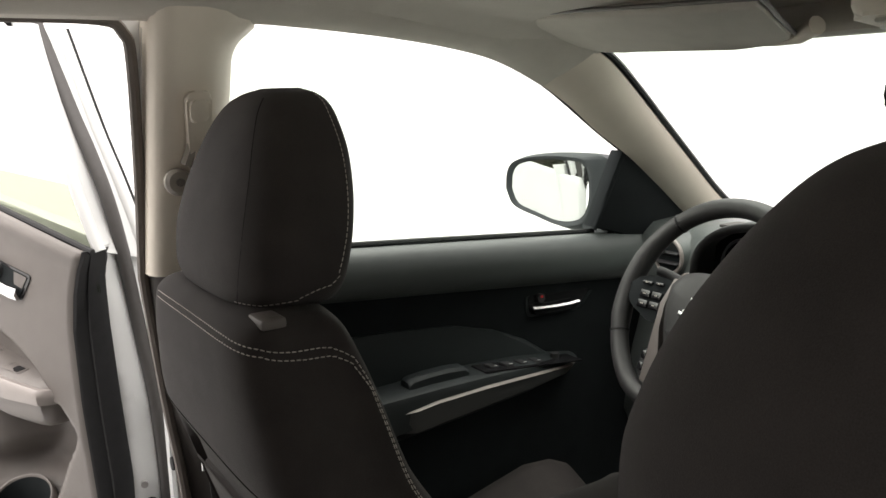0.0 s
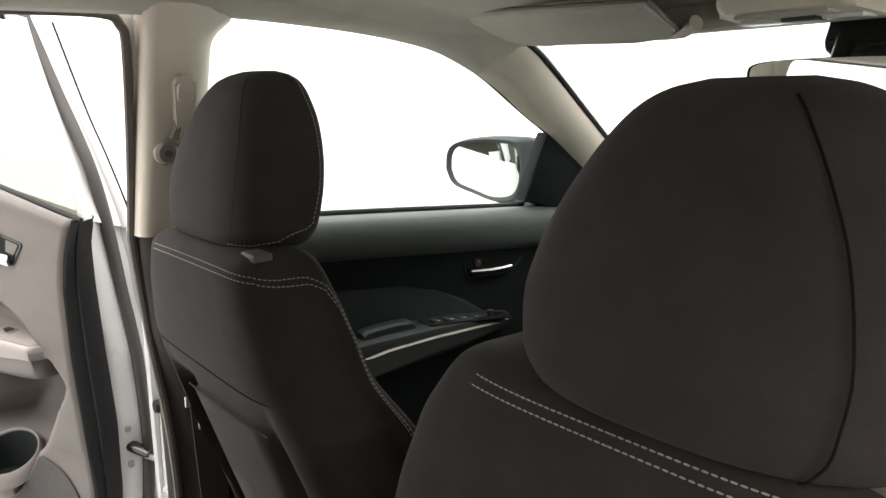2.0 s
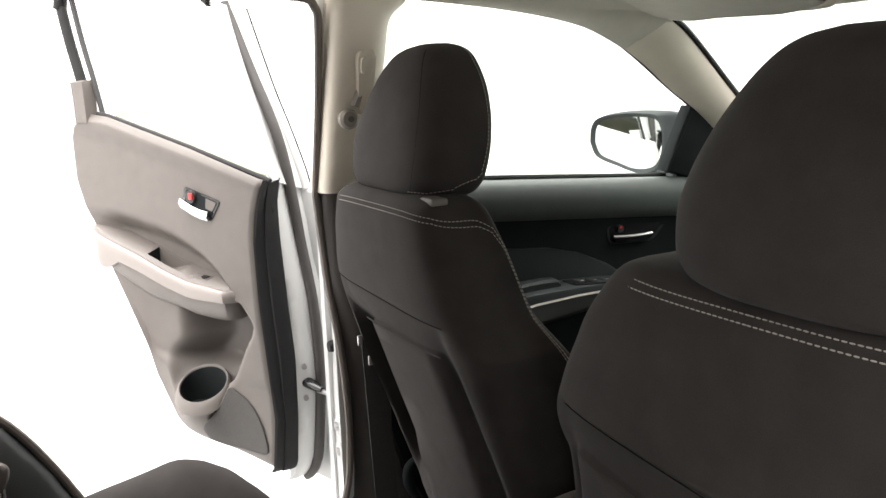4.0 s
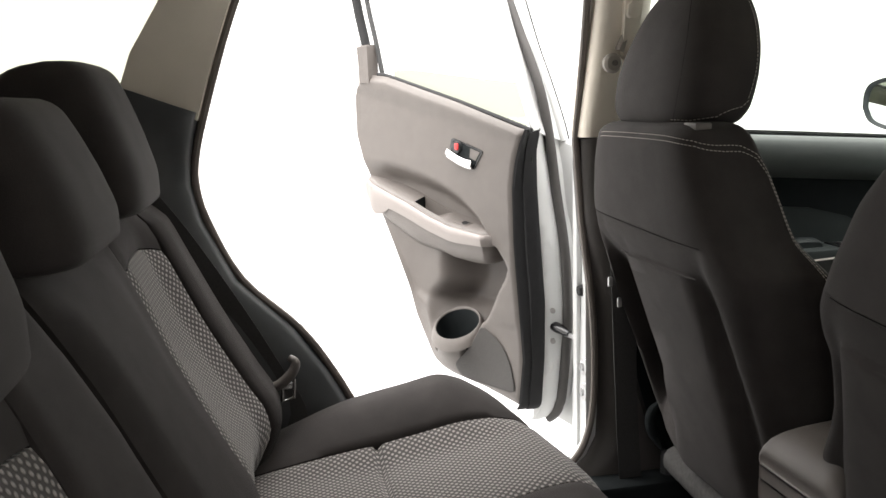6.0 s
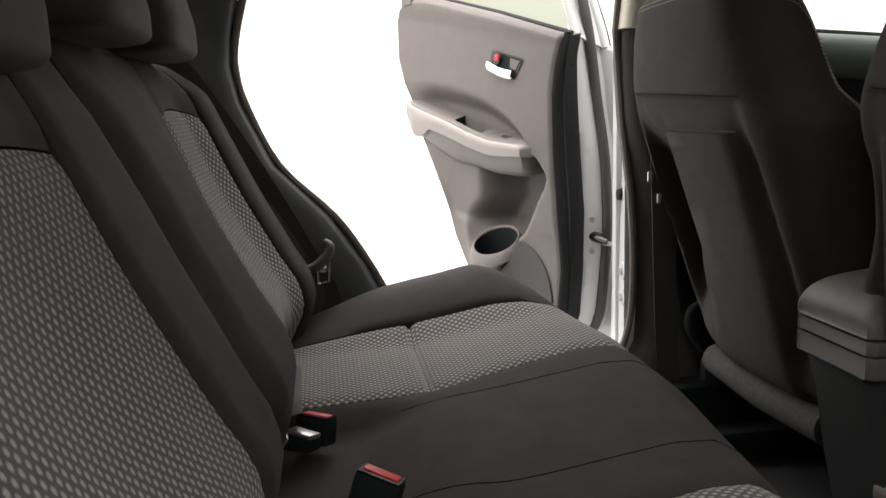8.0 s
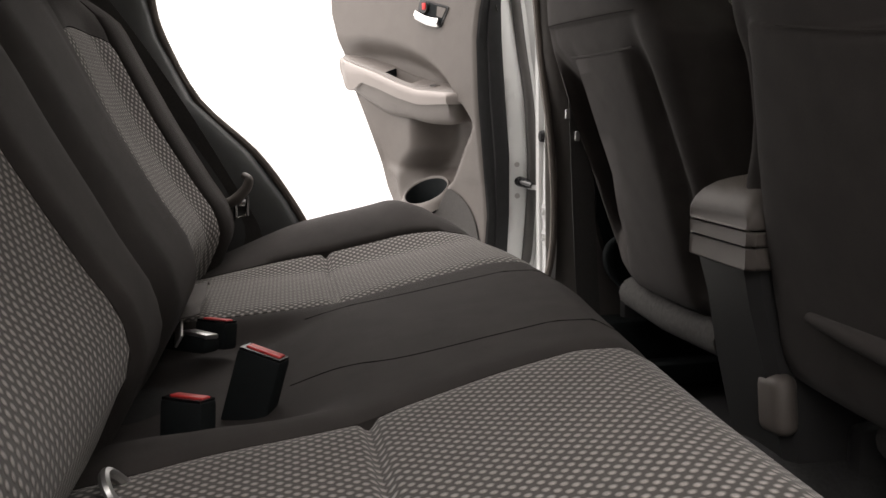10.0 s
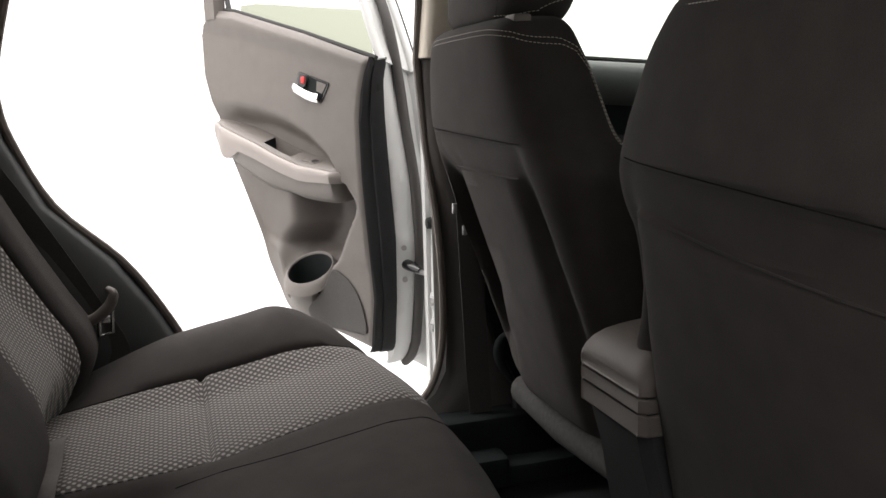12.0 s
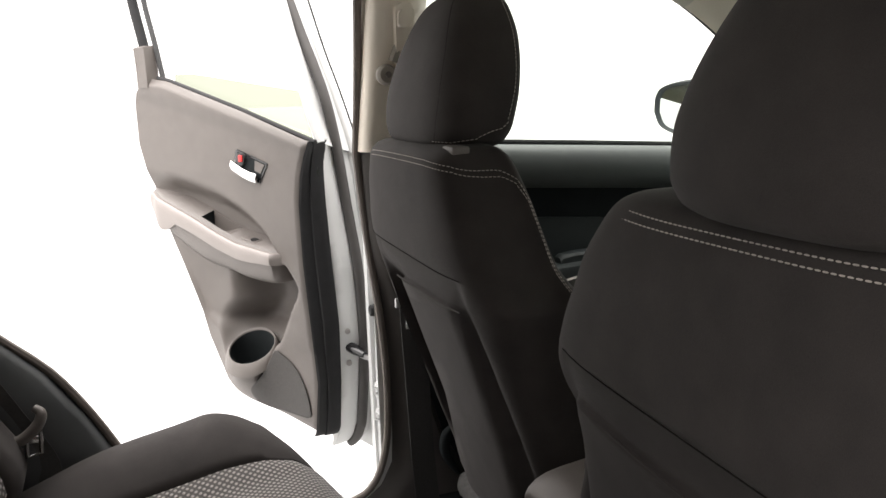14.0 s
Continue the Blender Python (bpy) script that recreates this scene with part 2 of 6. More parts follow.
def prism(outline, place, depth, bev=0.0, seg=2):
    """A plate with a rounded rim: place(p, d) puts an outline point at depth d."""
    bm = bmesh.new()
    a = [bm.verts.new(place(p, 0.0)) for p in outline]
    b = [bm.verts.new(place(p, depth)) for p in outline]
    n = len(a)
    fa, fb = bm.faces.new(a), bm.faces.new(b)
    for i in range(n):
        bm.faces.new((a[i], a[(i + 1) % n], b[(i + 1) % n], b[i]))
    if bev:
        es = list(fa.edges) + list(fb.edges)
        bmesh.ops.bevel(bm, geom=es, offset=bev, segments=seg, affect="EDGES", profile=0.5)
    return bm


def stitches(path, normals, pitch=0.0055, length=0.004, r=0.0007, bm=None):
    """Thread dashes laid along a line."""
    bm = bm or bmesh.new()
    P = [Vector(p) for p in path]
    s = 0.0
    nxt = 0.0
    for a, b, n in zip(P, P[1:], normals):
        d = b - a
        L = d.length
        if L < 1e-6:
            continue
        d = d / L
        n = Vector(n).normalized()
        side = d.cross(n).normalized()
        while nxt < s + L:
            p = a + d * (nxt - s) + n * 0.0003
            q = p + d * length
            ring = lambda c, k: [c + side * r * k, c + n * r * k, c - side * r * k, c - n * r * k]
            loft([ring(p, 0.5), ring(p + d * length * 0.25, 1), ring(p + d * length * 0.75, 1), ring(q, 0.5)], True, True, bm)
            nxt += pitch
        s += L
    return bm


def rounded(outline, r, n=4):
    """An outline with its corners rounded by about r."""
    out = []
    m = len(outline)
    for i in range(m):
        p, a, b = Vector(outline[i]), Vector(outline[i - 1]), Vector(outline[(i + 1) % m])
        ra = min(r, (a - p).length * 0.45)
        rb = min(r, (b - p).length * 0.45)
        s, e = p + (a - p).normalized() * ra, p + (b - p).normalized() * rb
        for k in range(n + 1):
            t = k / n
            out.append(tuple(s * (1 - t) ** 2 + p * 2 * t * (1 - t) + e * t * t))
    return out


# ---- ground, shell of the car ----
bm = bmesh.new()
bmesh.ops.create_circle(bm, cap_ends=True, segments=64, radius=60.0)
tagged(part("ground", bm, FLOORWHITE), "seamless white studio floor under the car", "floor", kind="structure").location = (CX, 0, 0.14)


def xs(z):
    """Inner face of the left body side at height z."""
    return -0.74 + max(0.0, z - 1.24) * 0.36


def lr(side, x):
    """x on the left side, or mirrored to the right side."""
    return x if side < 0 else -0.06 - x


# floor pan with tunnel
def floor_pt(u, v):
    x = -0.74 + u * 1.42
    y = -1.1 + v * 2.9
    tun = 0.13 * math.exp(-((x - CX) / 0.13) ** 4)
    under = 0.12 * (1 - smooth(0.05, 0.22, y))
    return (x, y, 0.47 + tun + under + 0.004 * noise.noise(Vector((x * 6, y * 6, 0))))


bm = sheet(floor_pt, 40, 60)
tagged(part("floor", bm, CARPET, solid=0.03), "black carpeted floor of the car with centre tunnel", "floor", kind="structure")


# headliner
def roof_pt(u, v):
    x = -0.62 + u * 1.18
    y = -1.25 + v * 2.27
    q = abs(x + 0.03) / 0.59
    z = 1.612 - 0.012 * q * q - 0.035 * smooth(0.86, 1.0, q) - 0.046 * smooth(0.5, 1.05, y) - 0.04 * smooth(-0.5, -1.25, y)
    return (x, y, z)


ceil = part("ceiling", sheet(roof_pt, 36, 40), HEADLINER, solid=0.03)
ceil.modifiers["thick"].offset = 1
tagged(ceil, "beige fabric headliner of the car", "ceiling", kind="structure")

WINDOW_TOP = [(0.474, 1.30), (0.474, 1.521), (0.488, 1.550), (0.515, 1.560), (0.576, 1.556), (0.692, 1.546), (0.836, 1.524), (0.953, 1.482), (1.097, 1.402), (1.187, 1.355), (1.275, 1.30), (1.40, 1.22)]


def band(side, lower, upper, thick=0.04, grow=0.006):
    """A trim band between two lines of (x, y, z), of the left side, rounded along both edges."""
    rings = []
    for a, b in zip(lower, upper):
        a, b = Vector(a), Vector(b)
        d = b - a
        inn = Vector((1, 0, 0))
        inn = (inn - d.normalized() * inn.dot(d.normalized())).normalized()
        ring = []
        for f, w in ((0.4, -thick), (0.10, -0.014), (0.03, -0.003), (0.1, 0.0), (0.3, grow), (0.55, grow * 1.3), (0.8, grow), (0.97, 0.0), (1.0, -thick)):
            p = a + d * f + inn * w
            ring.append((lr(side, p.x), p.y, p.z))
        rings.append(ring)
    return loft(rings)


for sd, word in ((-1, "left"), (1, "right")):
    # rail above the doors
    ys = [-0.62, -0.5, -0.35, -0.25, -0.1, 0.1, 0.25, 0.36, 0.43, 0.515] + [0.515 + 0.02 * k for k in range(1, 26)] + [1.03]
    low, up = [], []
    for y in ys:
        z = 1.563 if y < 0.515 else curve(y, WINDOW_TOP[3:])
        if y < -0.1:
            z -= 0.03 * smooth(-0.1, -0.6, y)
        zr = roof_pt(0.06, (y + 1.25) / 2.27)[2]
        yl = min(y, 0.957)
        z = z if y == yl else curve(yl, WINDOW_TOP[3:])
        low.append((xs(z), yl, z))
        up.append((-0.56, y, max(zr + 0.004, z + 0.012)))
    tagged(part("trim_roof_rail", band(sd, low, up, 0.03), HEADLINER), "beige roof rail trim above the doors", "trim", kind="structure")
    # windscreen pillar
    edge = [(0.953, 1.484), (1.02, 1.450), (1.097, 1.404), (1.187, 1.357), (1.275, 1.302), (1.355, 1.248), (1.40, 1.22)]
    front = [(-0.590, 1.015, 1.538), (-0.598, 1.06, 1.515), (-0.618, 1.13, 1.472), (-0.642, 1.21, 1.42), (-0.668, 1.31, 1.352), (-0.69, 1.40, 1.29), (-0.70, 1.46, 1.25)]
    low = [tuple(p) for p in spline([(xs(z), y, z) for y, z in edge], 5)]
    front = [tuple(p) for p in spline(front, 5)]
    tagged(part("trim_windscreen_pillar", band(sd, low, front, 0.035, 0.008), PILLAR), "beige plastic windscreen pillar trim", "trim", kind="structure")
    tagged(part("windscreen_seal", tube([(lr(sd, x - 0.004), y + 0.008, z + 0.002) for x, y, z in front], 0.006, 8), GLOSSBLACK), "black edge of the windscreen", "seal", kind="structure")
    seal = [(lr(sd, xs(z) - 0.010), y - 0.008 if z < 1.53 and y < 0.5 else y + 0.012, z + 0.012 * smooth(1.2, 1.45, z)) for y, z in WINDOW_TOP[4:]]
    tagged(part("window_seal", tube(spline(seal, 4), 0.0075, 8), RUBBER), "black rubber seal round the front door window", "seal", kind="structure")
    # sill
    tagged(part("sill", box((lr(sd, -0.775), 0.25, 0.555), (0.11, 1.4, 0.09), 0.012), WHITE), "white painted door sill", "sill", kind="structure")
    tagged(part("trim_sill", box((lr(sd, -0.70), 0.3, 0.54), (0.07, 1.3, 0.14), 0.012), INSERT), "black plastic sill cover", "trim", kind="structure")
    # middle pillar, upper trim: rounded rear edge at the door opening
    rings = []
    for k in range(41):
        z = 1.255 + k * 0.0081
        x = xs(z)
        q = min(0.038, max(0.0, z - 1.521))
        fl = 0.040 - math.sqrt(0.0016 - q * q)
        rings.append([(lr(sd, x + dx), y, z) for dx, y in ((-0.06, 0.372), (-0.03, 0.367), (-0.008, 0.367), (0.012, 0.3685), (0.024, 0.373), (0.031, 0.382), (0.033, 0.396), (0.033, 0.425), (0.028, 0.440 + fl * 0.4), (0.012, 0.457 + fl), (-0.008, 0.470 + fl), (-0.03, 0.478 + fl), (-0.06, 0.478 + fl))])
    tagged(part("trim_middle_pillar_upper", loft(rings), PILLAR), "beige plastic upper trim of the middle pillar", "trim", kind="structure")
    rings = []
    for z in (0.56, 0.6, 0.64, 0.68, 0.73, 0.8, 0.9, 1.0, 1.1, 1.2, 1.252):
        x = xs(z)
        fw = 0.49 + 0.06 * smooth(0.8, 0.62, z)
        rr = 0.37 + 0.036 * smooth(1.2, 0.85, z) - 0.10 * smooth(0.72, 0.56, z) ** 2
        rings.append([(lr(sd, x + dx), y, z) for dx, y in ((-0.05, rr + 0.006), (-0.015, rr), (0.0, rr + 0.006), (0.012, rr + 0.022), (0.02, rr + 0.05), (0.02, fw - 0.02), (0.0, fw), (-0.05, fw))])
    tagged(part("trim_middle_pillar_lower", loft(rings), PILLARDARK), "charcoal plastic lower trim of the middle pillar", "trim", kind="structure")
    # door opening seal of the rear door: one loop
    DOORWAY = [(0.366, 1.25), (0.362, 1.38), (0.354, 1.52), (0.345, 1.553), (0.318, 1.567), (0.2, 1.568), (0.0, 1.567), (-0.14, 1.563), (-0.18, 1.55), (-0.2, 1.52), (-0.237, 1.434), (-0.281, 1.308), (-0.299, 1.244), (-0.302, 1.2), (-0.289, 1.14), (-0.238, 1.033), (-0.146, 0.94), (-0.09, 0.856), (-0.04, 0.76), (0.0, 0.69), (0.07, 0.635), (0.2, 0.61), (0.3, 0.612), (0.36, 0.64), (0.392, 0.71), (0.400, 0.82), (0.394, 0.95), (0.381, 1.08)]
    loop = [(lr(sd, xs(z) - 0.012 + (0.012 * smooth(1.15, 0.95, z) if y > 0.3 else 0.0)), y, z) for y, z in DOORWAY]
    sm = spline(loop + [loop[0]], 4)[:-1]
    tagged(part("rear_door_opening_seal", tube(sm, 0.0068, 8, True), SEALTRIM), "grey-brown rubber seal round the rear door opening", "seal", kind="structure")
    # white body flange outside the seal
    rings = []
    for p in sm:
        cy, cz = 0.06, 1.06
        d = Vector((0, p[1] - cy, p[2] - cz)).normalized()
        o = -1 if sd < 0 else 1
        rings.append([(p[0] + o * 0.008, p[1] + d.y * 0.002, p[2] + d.z * 0.002), (p[0] + o * 0.03, p[1] + d.y * 0.008, p[2] + d.z * 0.008), (p[0] + o * 0.045, p[1] + d.y * 0.03, p[2] + d.z * 0.03), (p[0] + o * 0.10, p[1] + d.y * 0.045, p[2] + d.z * 0.045), (p[0] + o * 0.10, p[1] + d.y * 0.06, p[2] + d.z * 0.06), (p[0] + o * 0.012, p[1] + d.y * 0.05, p[2] + d.z * 0.05)])
    tagged(part("body_flange", loft(rings + [rings[0]], False), WHITE), "white painted body flange round the rear door opening", "body panel", kind="structure")
    # rear pillar: beige above, black below, following the opening
    upper, lower_ = [], []
    for y, z in ((-0.193, 1.54), (-0.215, 1.49), (-0.239, 1.43), (-0.262, 1.37), (-0.283, 1.306)):
        upper.append(((xs(z) + 0.002, y - 0.006, z), (xs(z) + 0.03, y - 0.098 - 0.02 * smooth(1.54, 1.3, z), z + 0.05 * smooth(1.54, 1.31, z))))
    rings = []
    for a, b in upper:
        a, b = Vector(a), Vector(b)
        rings.append([(lr(sd, p.x), p.y, p.z) for p in (a + Vector((-0.02, 0.004, 0)), a, a + (b - a) * 0.3 + Vector((0.006, 0, 0)), a + (b - a) * 0.7 + Vector((0.006, 0, 0)), b, b + Vector((-0.04, -0.002, 0)))])
    tagged(part("trim_rear_pillar_upper", loft(rings), PILLAR), "beige plastic upper trim of the rear pillar", "trim", kind="structure")
    rings = []
    for y, z in ((-0.279, 1.318), (-0.287, 1.296), (-0.299, 1.244), (-0.302, 1.2), (-0.289, 1.14), (-0.238, 1.033), (-0.146, 0.94), (-0.09, 0.856), (-0.04, 0.76), (0.0, 0.69), (0.02, 0.60)):
        a = Vector((xs(z) + 0.004, y - 0.008, z))
        d = Vector((0, -0.9, 0.25 + 0.10 * smooth(1.2, 1.3, z))).normalized() * (0.11 + 0.12 * smooth(1.2, 0.9, z))
        b = a + d + Vector((0.035, 0, 0))
        rings.append([(lr(sd, p.x), p.y, p.z) for p in (a + Vector((-0.03, 0.003, 0)), a + Vector((-0.006, 0, 0)), a + d * 0.06 + Vector((0.012, 0, 0)), a + d * 0.35 + Vector((0.022, 0, 0)), b, b + d * 0.8, b + d * 0.8 + Vector((-0.09, 0, 0)))])
    tagged(part("trim_rear_pillar_lower", loft(rings), ARCHTRIM, sharp=85), "black plastic lower trim of the rear pillar and wheel arch", "trim", kind="structure")
    # rear quarter: panel below the glass, glass, closing pillar
    q = [(-0.34, 0.5), (-0.34, 1.27), (-0.45, 1.30), (-1.22, 1.33), (-1.22, 0.5)]
    tagged(part("wall_quarter", prism(q, lambda p, d: (lr(sd, xs(p[1]) - 0.045 - d), p[0], p[1]), 0.03), PILLARDARK), "dark grey lower side lining behind the rear pillar", "wall", kind="structure")
    g = [(-0.29, 1.28), (-0.27, 1.56), (-0.95, 1.53), (-0.98, 1.32)]
    # unseen right quarter closed instead of glazed, to keep light off the seat backs
    if sd > 0:
        q = [(-0.26, 1.33), (-0.25, 1.58), (-1.22, 1.58), (-1.22, 1.33)]
        tagged(part("quarter_window_blank", prism(q, lambda p, d: (lr(sd, xs(p[1]) - 0.03 - d), p[0], p[1]), 0.03), PILLAR), "unseen beige panel filling the right quarter window's place, keeps light out", "wall", kind="structure")
        continue
    ob = part("window_quarter", prism(g, lambda p, d: (lr(sd, xs(p[1]) - 0.03 - d), p[0], p[1]), 0.004), GLASSREAR)
    ob.visible_shadow = False
    tagged(ob, "pale green tinted rear quarter window", "window", kind="structure")
    q = [(-0.95, 1.57), (-0.98, 1.34), (-1.22, 1.34), (-1.22, 1.57)]
    tagged(part("trim_tail_pillar", prism(q, lambda p, d: (lr(sd, xs(p[1]) - 0.0 - d), p[0], p[1]), 0.05, 0.006), PILLAR), "beige tail pillar trim", "trim", kind="structure")
tagged(part("tailgate", box((-0.03, -1.25, 0.92), (1.42, 0.04, 0.86), 0.01), DARKTRIM), "black inner lining of the closed tailgate", "wall", kind="structure")
# solid panel added in place of the rear window, to hold light back
tagged(part("rear_window_blank", box((-0.03, -1.25, 1.47), (1.3, 0.04, 0.26), 0.01), PILLAR), "unseen beige panel filling the rear window's place, keeps light out", "wall", kind="structure")

# windscreen
ob = part("windscreen", sheet(lambda u, v: (-0.60 + u * 1.14, 1.02 + v * 0.56 + 0.05 * (1 - (2 * u - 1) ** 2), 1.55 - v * 0.36), 12, 6), GLASSFRONT)
tagged(ob, "faintly green windscreen", "window", kind="structure")
tagged(part("trim_windscreen_header", box((-0.03, 1.035, 1.551), (1.1, 0.06, 0.042), 0.012), HEADLINER), "beige front edge of the headliner", "trim", kind="structure")
tagged(part("bulkhead", box((-0.03, 1.72, 0.83), (1.42, 0.04, 0.76), 0.01), DARKTRIM), "black front bulkhead", "wall", kind="structure")


# ---- front doors (closed) ----
R_DOOR = Matrix.Rotation(radians(-5), 4, "X")


def front_door(sd):
    dr = thing("front_door_left" if sd < 0 else "front_door_right", "closed front door with charcoal trim and closed window", "car door", kind="structure")
    P = lambda y, z, d: (lr(sd, -0.745 + d + max(0, z - 1.24) * 0.36), y, z)
    # outer shell
    o = [(0.40, 0.58), (0.40, 1.22), (1.42, 1.16), (1.42, 0.58)]
    part("outer_panel", prism(o, lambda p, d: P(p[0], p[1], -0.09 - d), 0.02), WHITE, dr, "white painted outer panel")

    def face(rows, mat_, name, label=""):
        """A moulded horizontal band: rows of (z at the rear, z at the front, depth)."""
        ys = [0.45 + k * 0.05 for k in range(20)]
        rings = [[(lr(sd, -0.743 + d), y, a + (b - a) * (y - 0.45) / 0.95) for a, b, d in rows] for y in ys]
        return part(name, loft(rings), mat_, dr, label)
    face([(1.255, 1.195, -0.05), (1.263, 1.205, -0.022), (1.2635, 1.205, -0.008), (1.260, 1.201, 0.002), (1.253, 1.193, 0.009), (1.243, 1.183, 0.014), (1.228, 1.166, 0.0165), (1.21, 1.146, 0.015), (1.197, 1.13, 0.010), (1.186, 1.118, -0.004), (1.186, 1.118, -0.05)], GREENTRIM, "upper_trim", "soft green-grey upper trim")
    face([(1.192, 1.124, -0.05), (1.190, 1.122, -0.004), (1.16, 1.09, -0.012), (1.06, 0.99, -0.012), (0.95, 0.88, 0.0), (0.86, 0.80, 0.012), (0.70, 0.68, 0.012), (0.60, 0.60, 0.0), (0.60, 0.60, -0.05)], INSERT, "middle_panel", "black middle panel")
    # padded insert
    ins = [(0.50, 1.112), (0.62, 1.114), (0.735, 1.11), (0.85, 1.10), (0.93, 1.08), (1.0, 1.05), (1.06, 1.01), (1.09, 0.975), (1.0, 0.965), (0.86, 0.965), (0.7, 0.965), (0.5, 0.965)]
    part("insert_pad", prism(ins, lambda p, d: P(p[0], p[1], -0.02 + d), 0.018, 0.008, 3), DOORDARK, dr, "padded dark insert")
    # armrest with switch panel
    rings = []
    for y, zt, w, zb in ((0.57, 1.015, 0.05, 0.92), (0.67, 1.025, 0.062, 0.945), (0.77, 1.03, 0.066, 0.957), (0.87, 1.031, 0.066, 0.967), (0.97, 1.027, 0.058, 0.975), (1.05, 1.018, 0.04, 0.98), (1.10, 1.010, 0.015, 0.985)):
        rings.append([P(y, zt, -0.02), P(y, zt, w - 0.012), P(y, zt - 0.004, w - 0.003), P(y, zt - 0.012, w), P(y, zb + 0.02, w), P(y, zb, w - 0.02), P(y, zb - 0.01, -0.02)])
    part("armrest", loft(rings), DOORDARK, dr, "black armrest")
    # silver strip along the armrest
    rings = []
    plate = []
    for y, zt, h in ((0.715, 0.997, 0.030), (0.735, 1.002, 0.036), (0.77, 1.007, 0.036), (0.87, 1.0125, 0.030), (0.97, 1.0105, 0.022), (1.05, 1.0045, 0.014), (1.08, 1.001, 0.008)):
        w = interp(y, [(0.715, 0.0590), (0.735, 0.0660), (0.77, 0.067), (0.87, 0.067), (0.97, 0.059), (1.05, 0.041), (1.08, 0.025)])
        plate.append([P(y, zt, w - 0.004), P(y, zt, w + 0.002), P(y, zt - h * 0.5, w + 0.003), P(y, zt - h, w + 0.0), P(y, zt - h, w - 0.006)])
    part("armrest_plate", loft(plate), DARKSATIN, dr, "dark satin armrest face")
    for y, zt, w, h in ((0.715, 1.001, 0.058, 0.0030), (0.735, 1.004, 0.0655, 0.0035), (0.77, 1.010, 0.068, 0.0036), (0.87, 1.015, 0.068, 0.004), (0.97, 1.013, 0.06, 0.004), (1.05, 1.007, 0.042, 0.0035), (1.08, 1.004, 0.026, 0.003)):
        rings.append([P(y, zt, w - 0.004), P(y, zt, w + 0.003), P(y, zt - h * 0.5, w + 0.006), P(y, zt - h, w + 0.003), P(y, zt - h, w - 0.004)])
    part("trim_strip", loft(rings), SATIN, dr, "satin silver strip")
    rings = [[P(y, zt + dz, dd_) for dz, dd_ in ((-0.012, 0.016), (0.0, 0.017), (0.003, 0.022), (0.002, 0.040), (-0.003, 0.045), (-0.016, 0.046))] for y, zt in ((0.735, 1.036), (0.742, 1.041), (0.77, 1.044), (0.81, 1.045), (0.838, 1.043), (0.845, 1.038))]
    part("pull_grip", loft(rings), DOORDARK, dr, "raised black pull grip")
    sw = part("switch_panel", prism(rounded([(0.87, 1.029), (1.075, 1.012), (1.075, 1.016), (0.87, 1.034)], 0.002, 2), lambda p, d: P(p[0], p[1], 0.012 + d), 0.044, 0.002), GLOSSBLACK, dr, "gloss black switch panel")
    for y, z in ((0.897, 1.033), (0.928, 1.0305), (0.958, 1.028), (0.988, 1.0255)):
        part("switch", box(P(y, z, 0.034), (0.022, 0.016, 0.004), 0.0015, R_DOOR), DARKTRIM, sw)
        part("switch_mark", box(P(y + 0.002, z + 0.0022, 0.043), (0.002, 0.006, 0.0006), 0, R_DOOR), LENS, sw)
    part("mirror_knob", tube([P(1.035, 1.020, 0.03), P(1.035, 1.029, 0.03)], 0.0075, 14), DARKTRIM, sw, "round mirror adjuster knob")
    # opener
    bz = rounded([(1.0, 1.131), (1.165, 1.126), (1.125, 1.084), (1.004, 1.088)], 0.012)
    bezel = part("opener_bezel", prism(bz, lambda p, d: P(p[0], p[1], -0.018 + d), 0.010, 0.003), DOORDARK, dr, "dark rim of the opener recess")
    # flat black plate on the bezel, drawn where the recess would be
    part("opener_plate", prism(rounded([(1.005, 1.127), (1.150, 1.122), (1.117, 1.090), (1.009, 1.093)], 0.010), lambda p, d: P(p[0], p[1], -0.0075 + d), 0.001), GLOSSBLACK, bezel, "flat black plate in the recess's place")
    rings = [[P(y, z + dz, dd_) for dz, dd_ in ((0.0028, 0.0), (0.003, 0.005), (0.0, 0.008), (-0.003, 0.005), (-0.0028, 0.0))] for y, z in ((1.008, 1.1065), (1.03, 1.1045), (1.06, 1.103), (1.09, 1.103), (1.112, 1.1045))]
    part("opener_lever", loft(rings), CHROME, bezel, "chrome opener lever")
    part("lever_face", prism(rounded([(1.012, 1.101), (1.110, 1.0995), (1.104, 1.092), (1.016, 1.093)], 0.003), lambda p, d: P(p[0], p[1], -0.006 + d), 0.008, 0.002), GLOSSBLACK, bezel)
    part("lock_tab", tube([P(1.030, 1.121, -0.007), P(1.030, 1.121, 0.001)], 0.008, 14), DARKTRIM, bezel, "small black lock knob")
    part("lock_mark", box(P(1.030, 1.124, 0.0014), (0.001, 0.005, 0.004), 0), RED, bezel)
    # mirror sail
    s = [(1.15, 1.235), (1.172, 1.372), (1.23, 1.34), (1.30, 1.30), (1.40, 1.235), (1.40, 1.19), (1.30, 1.19)]
    part("mirror_sail", prism(s, lambda p, d: P(p[0], p[1], -0.03 + d), 0.032, 0.004), INSERT, dr, "black triangular mirror base cover")
    part("sail_frame", tube([P(1.152, 1.23, 0.0), P(1.165, 1.29, 0.0), P(1.178, 1.36, 0.0)], 0.0045, 8), INSERT, dr)
    ob = part("pane", prism([(0.44, 1.20), (0.45, 1.53), (0.50, 1.565), (0.84, 1.52), (0.96, 1.47), (1.20, 1.34), (1.20, 1.18)], lambda p, d: P(p[0], p[1], -0.03 - d), 0.004), GLASS, dr, "clear window pane")
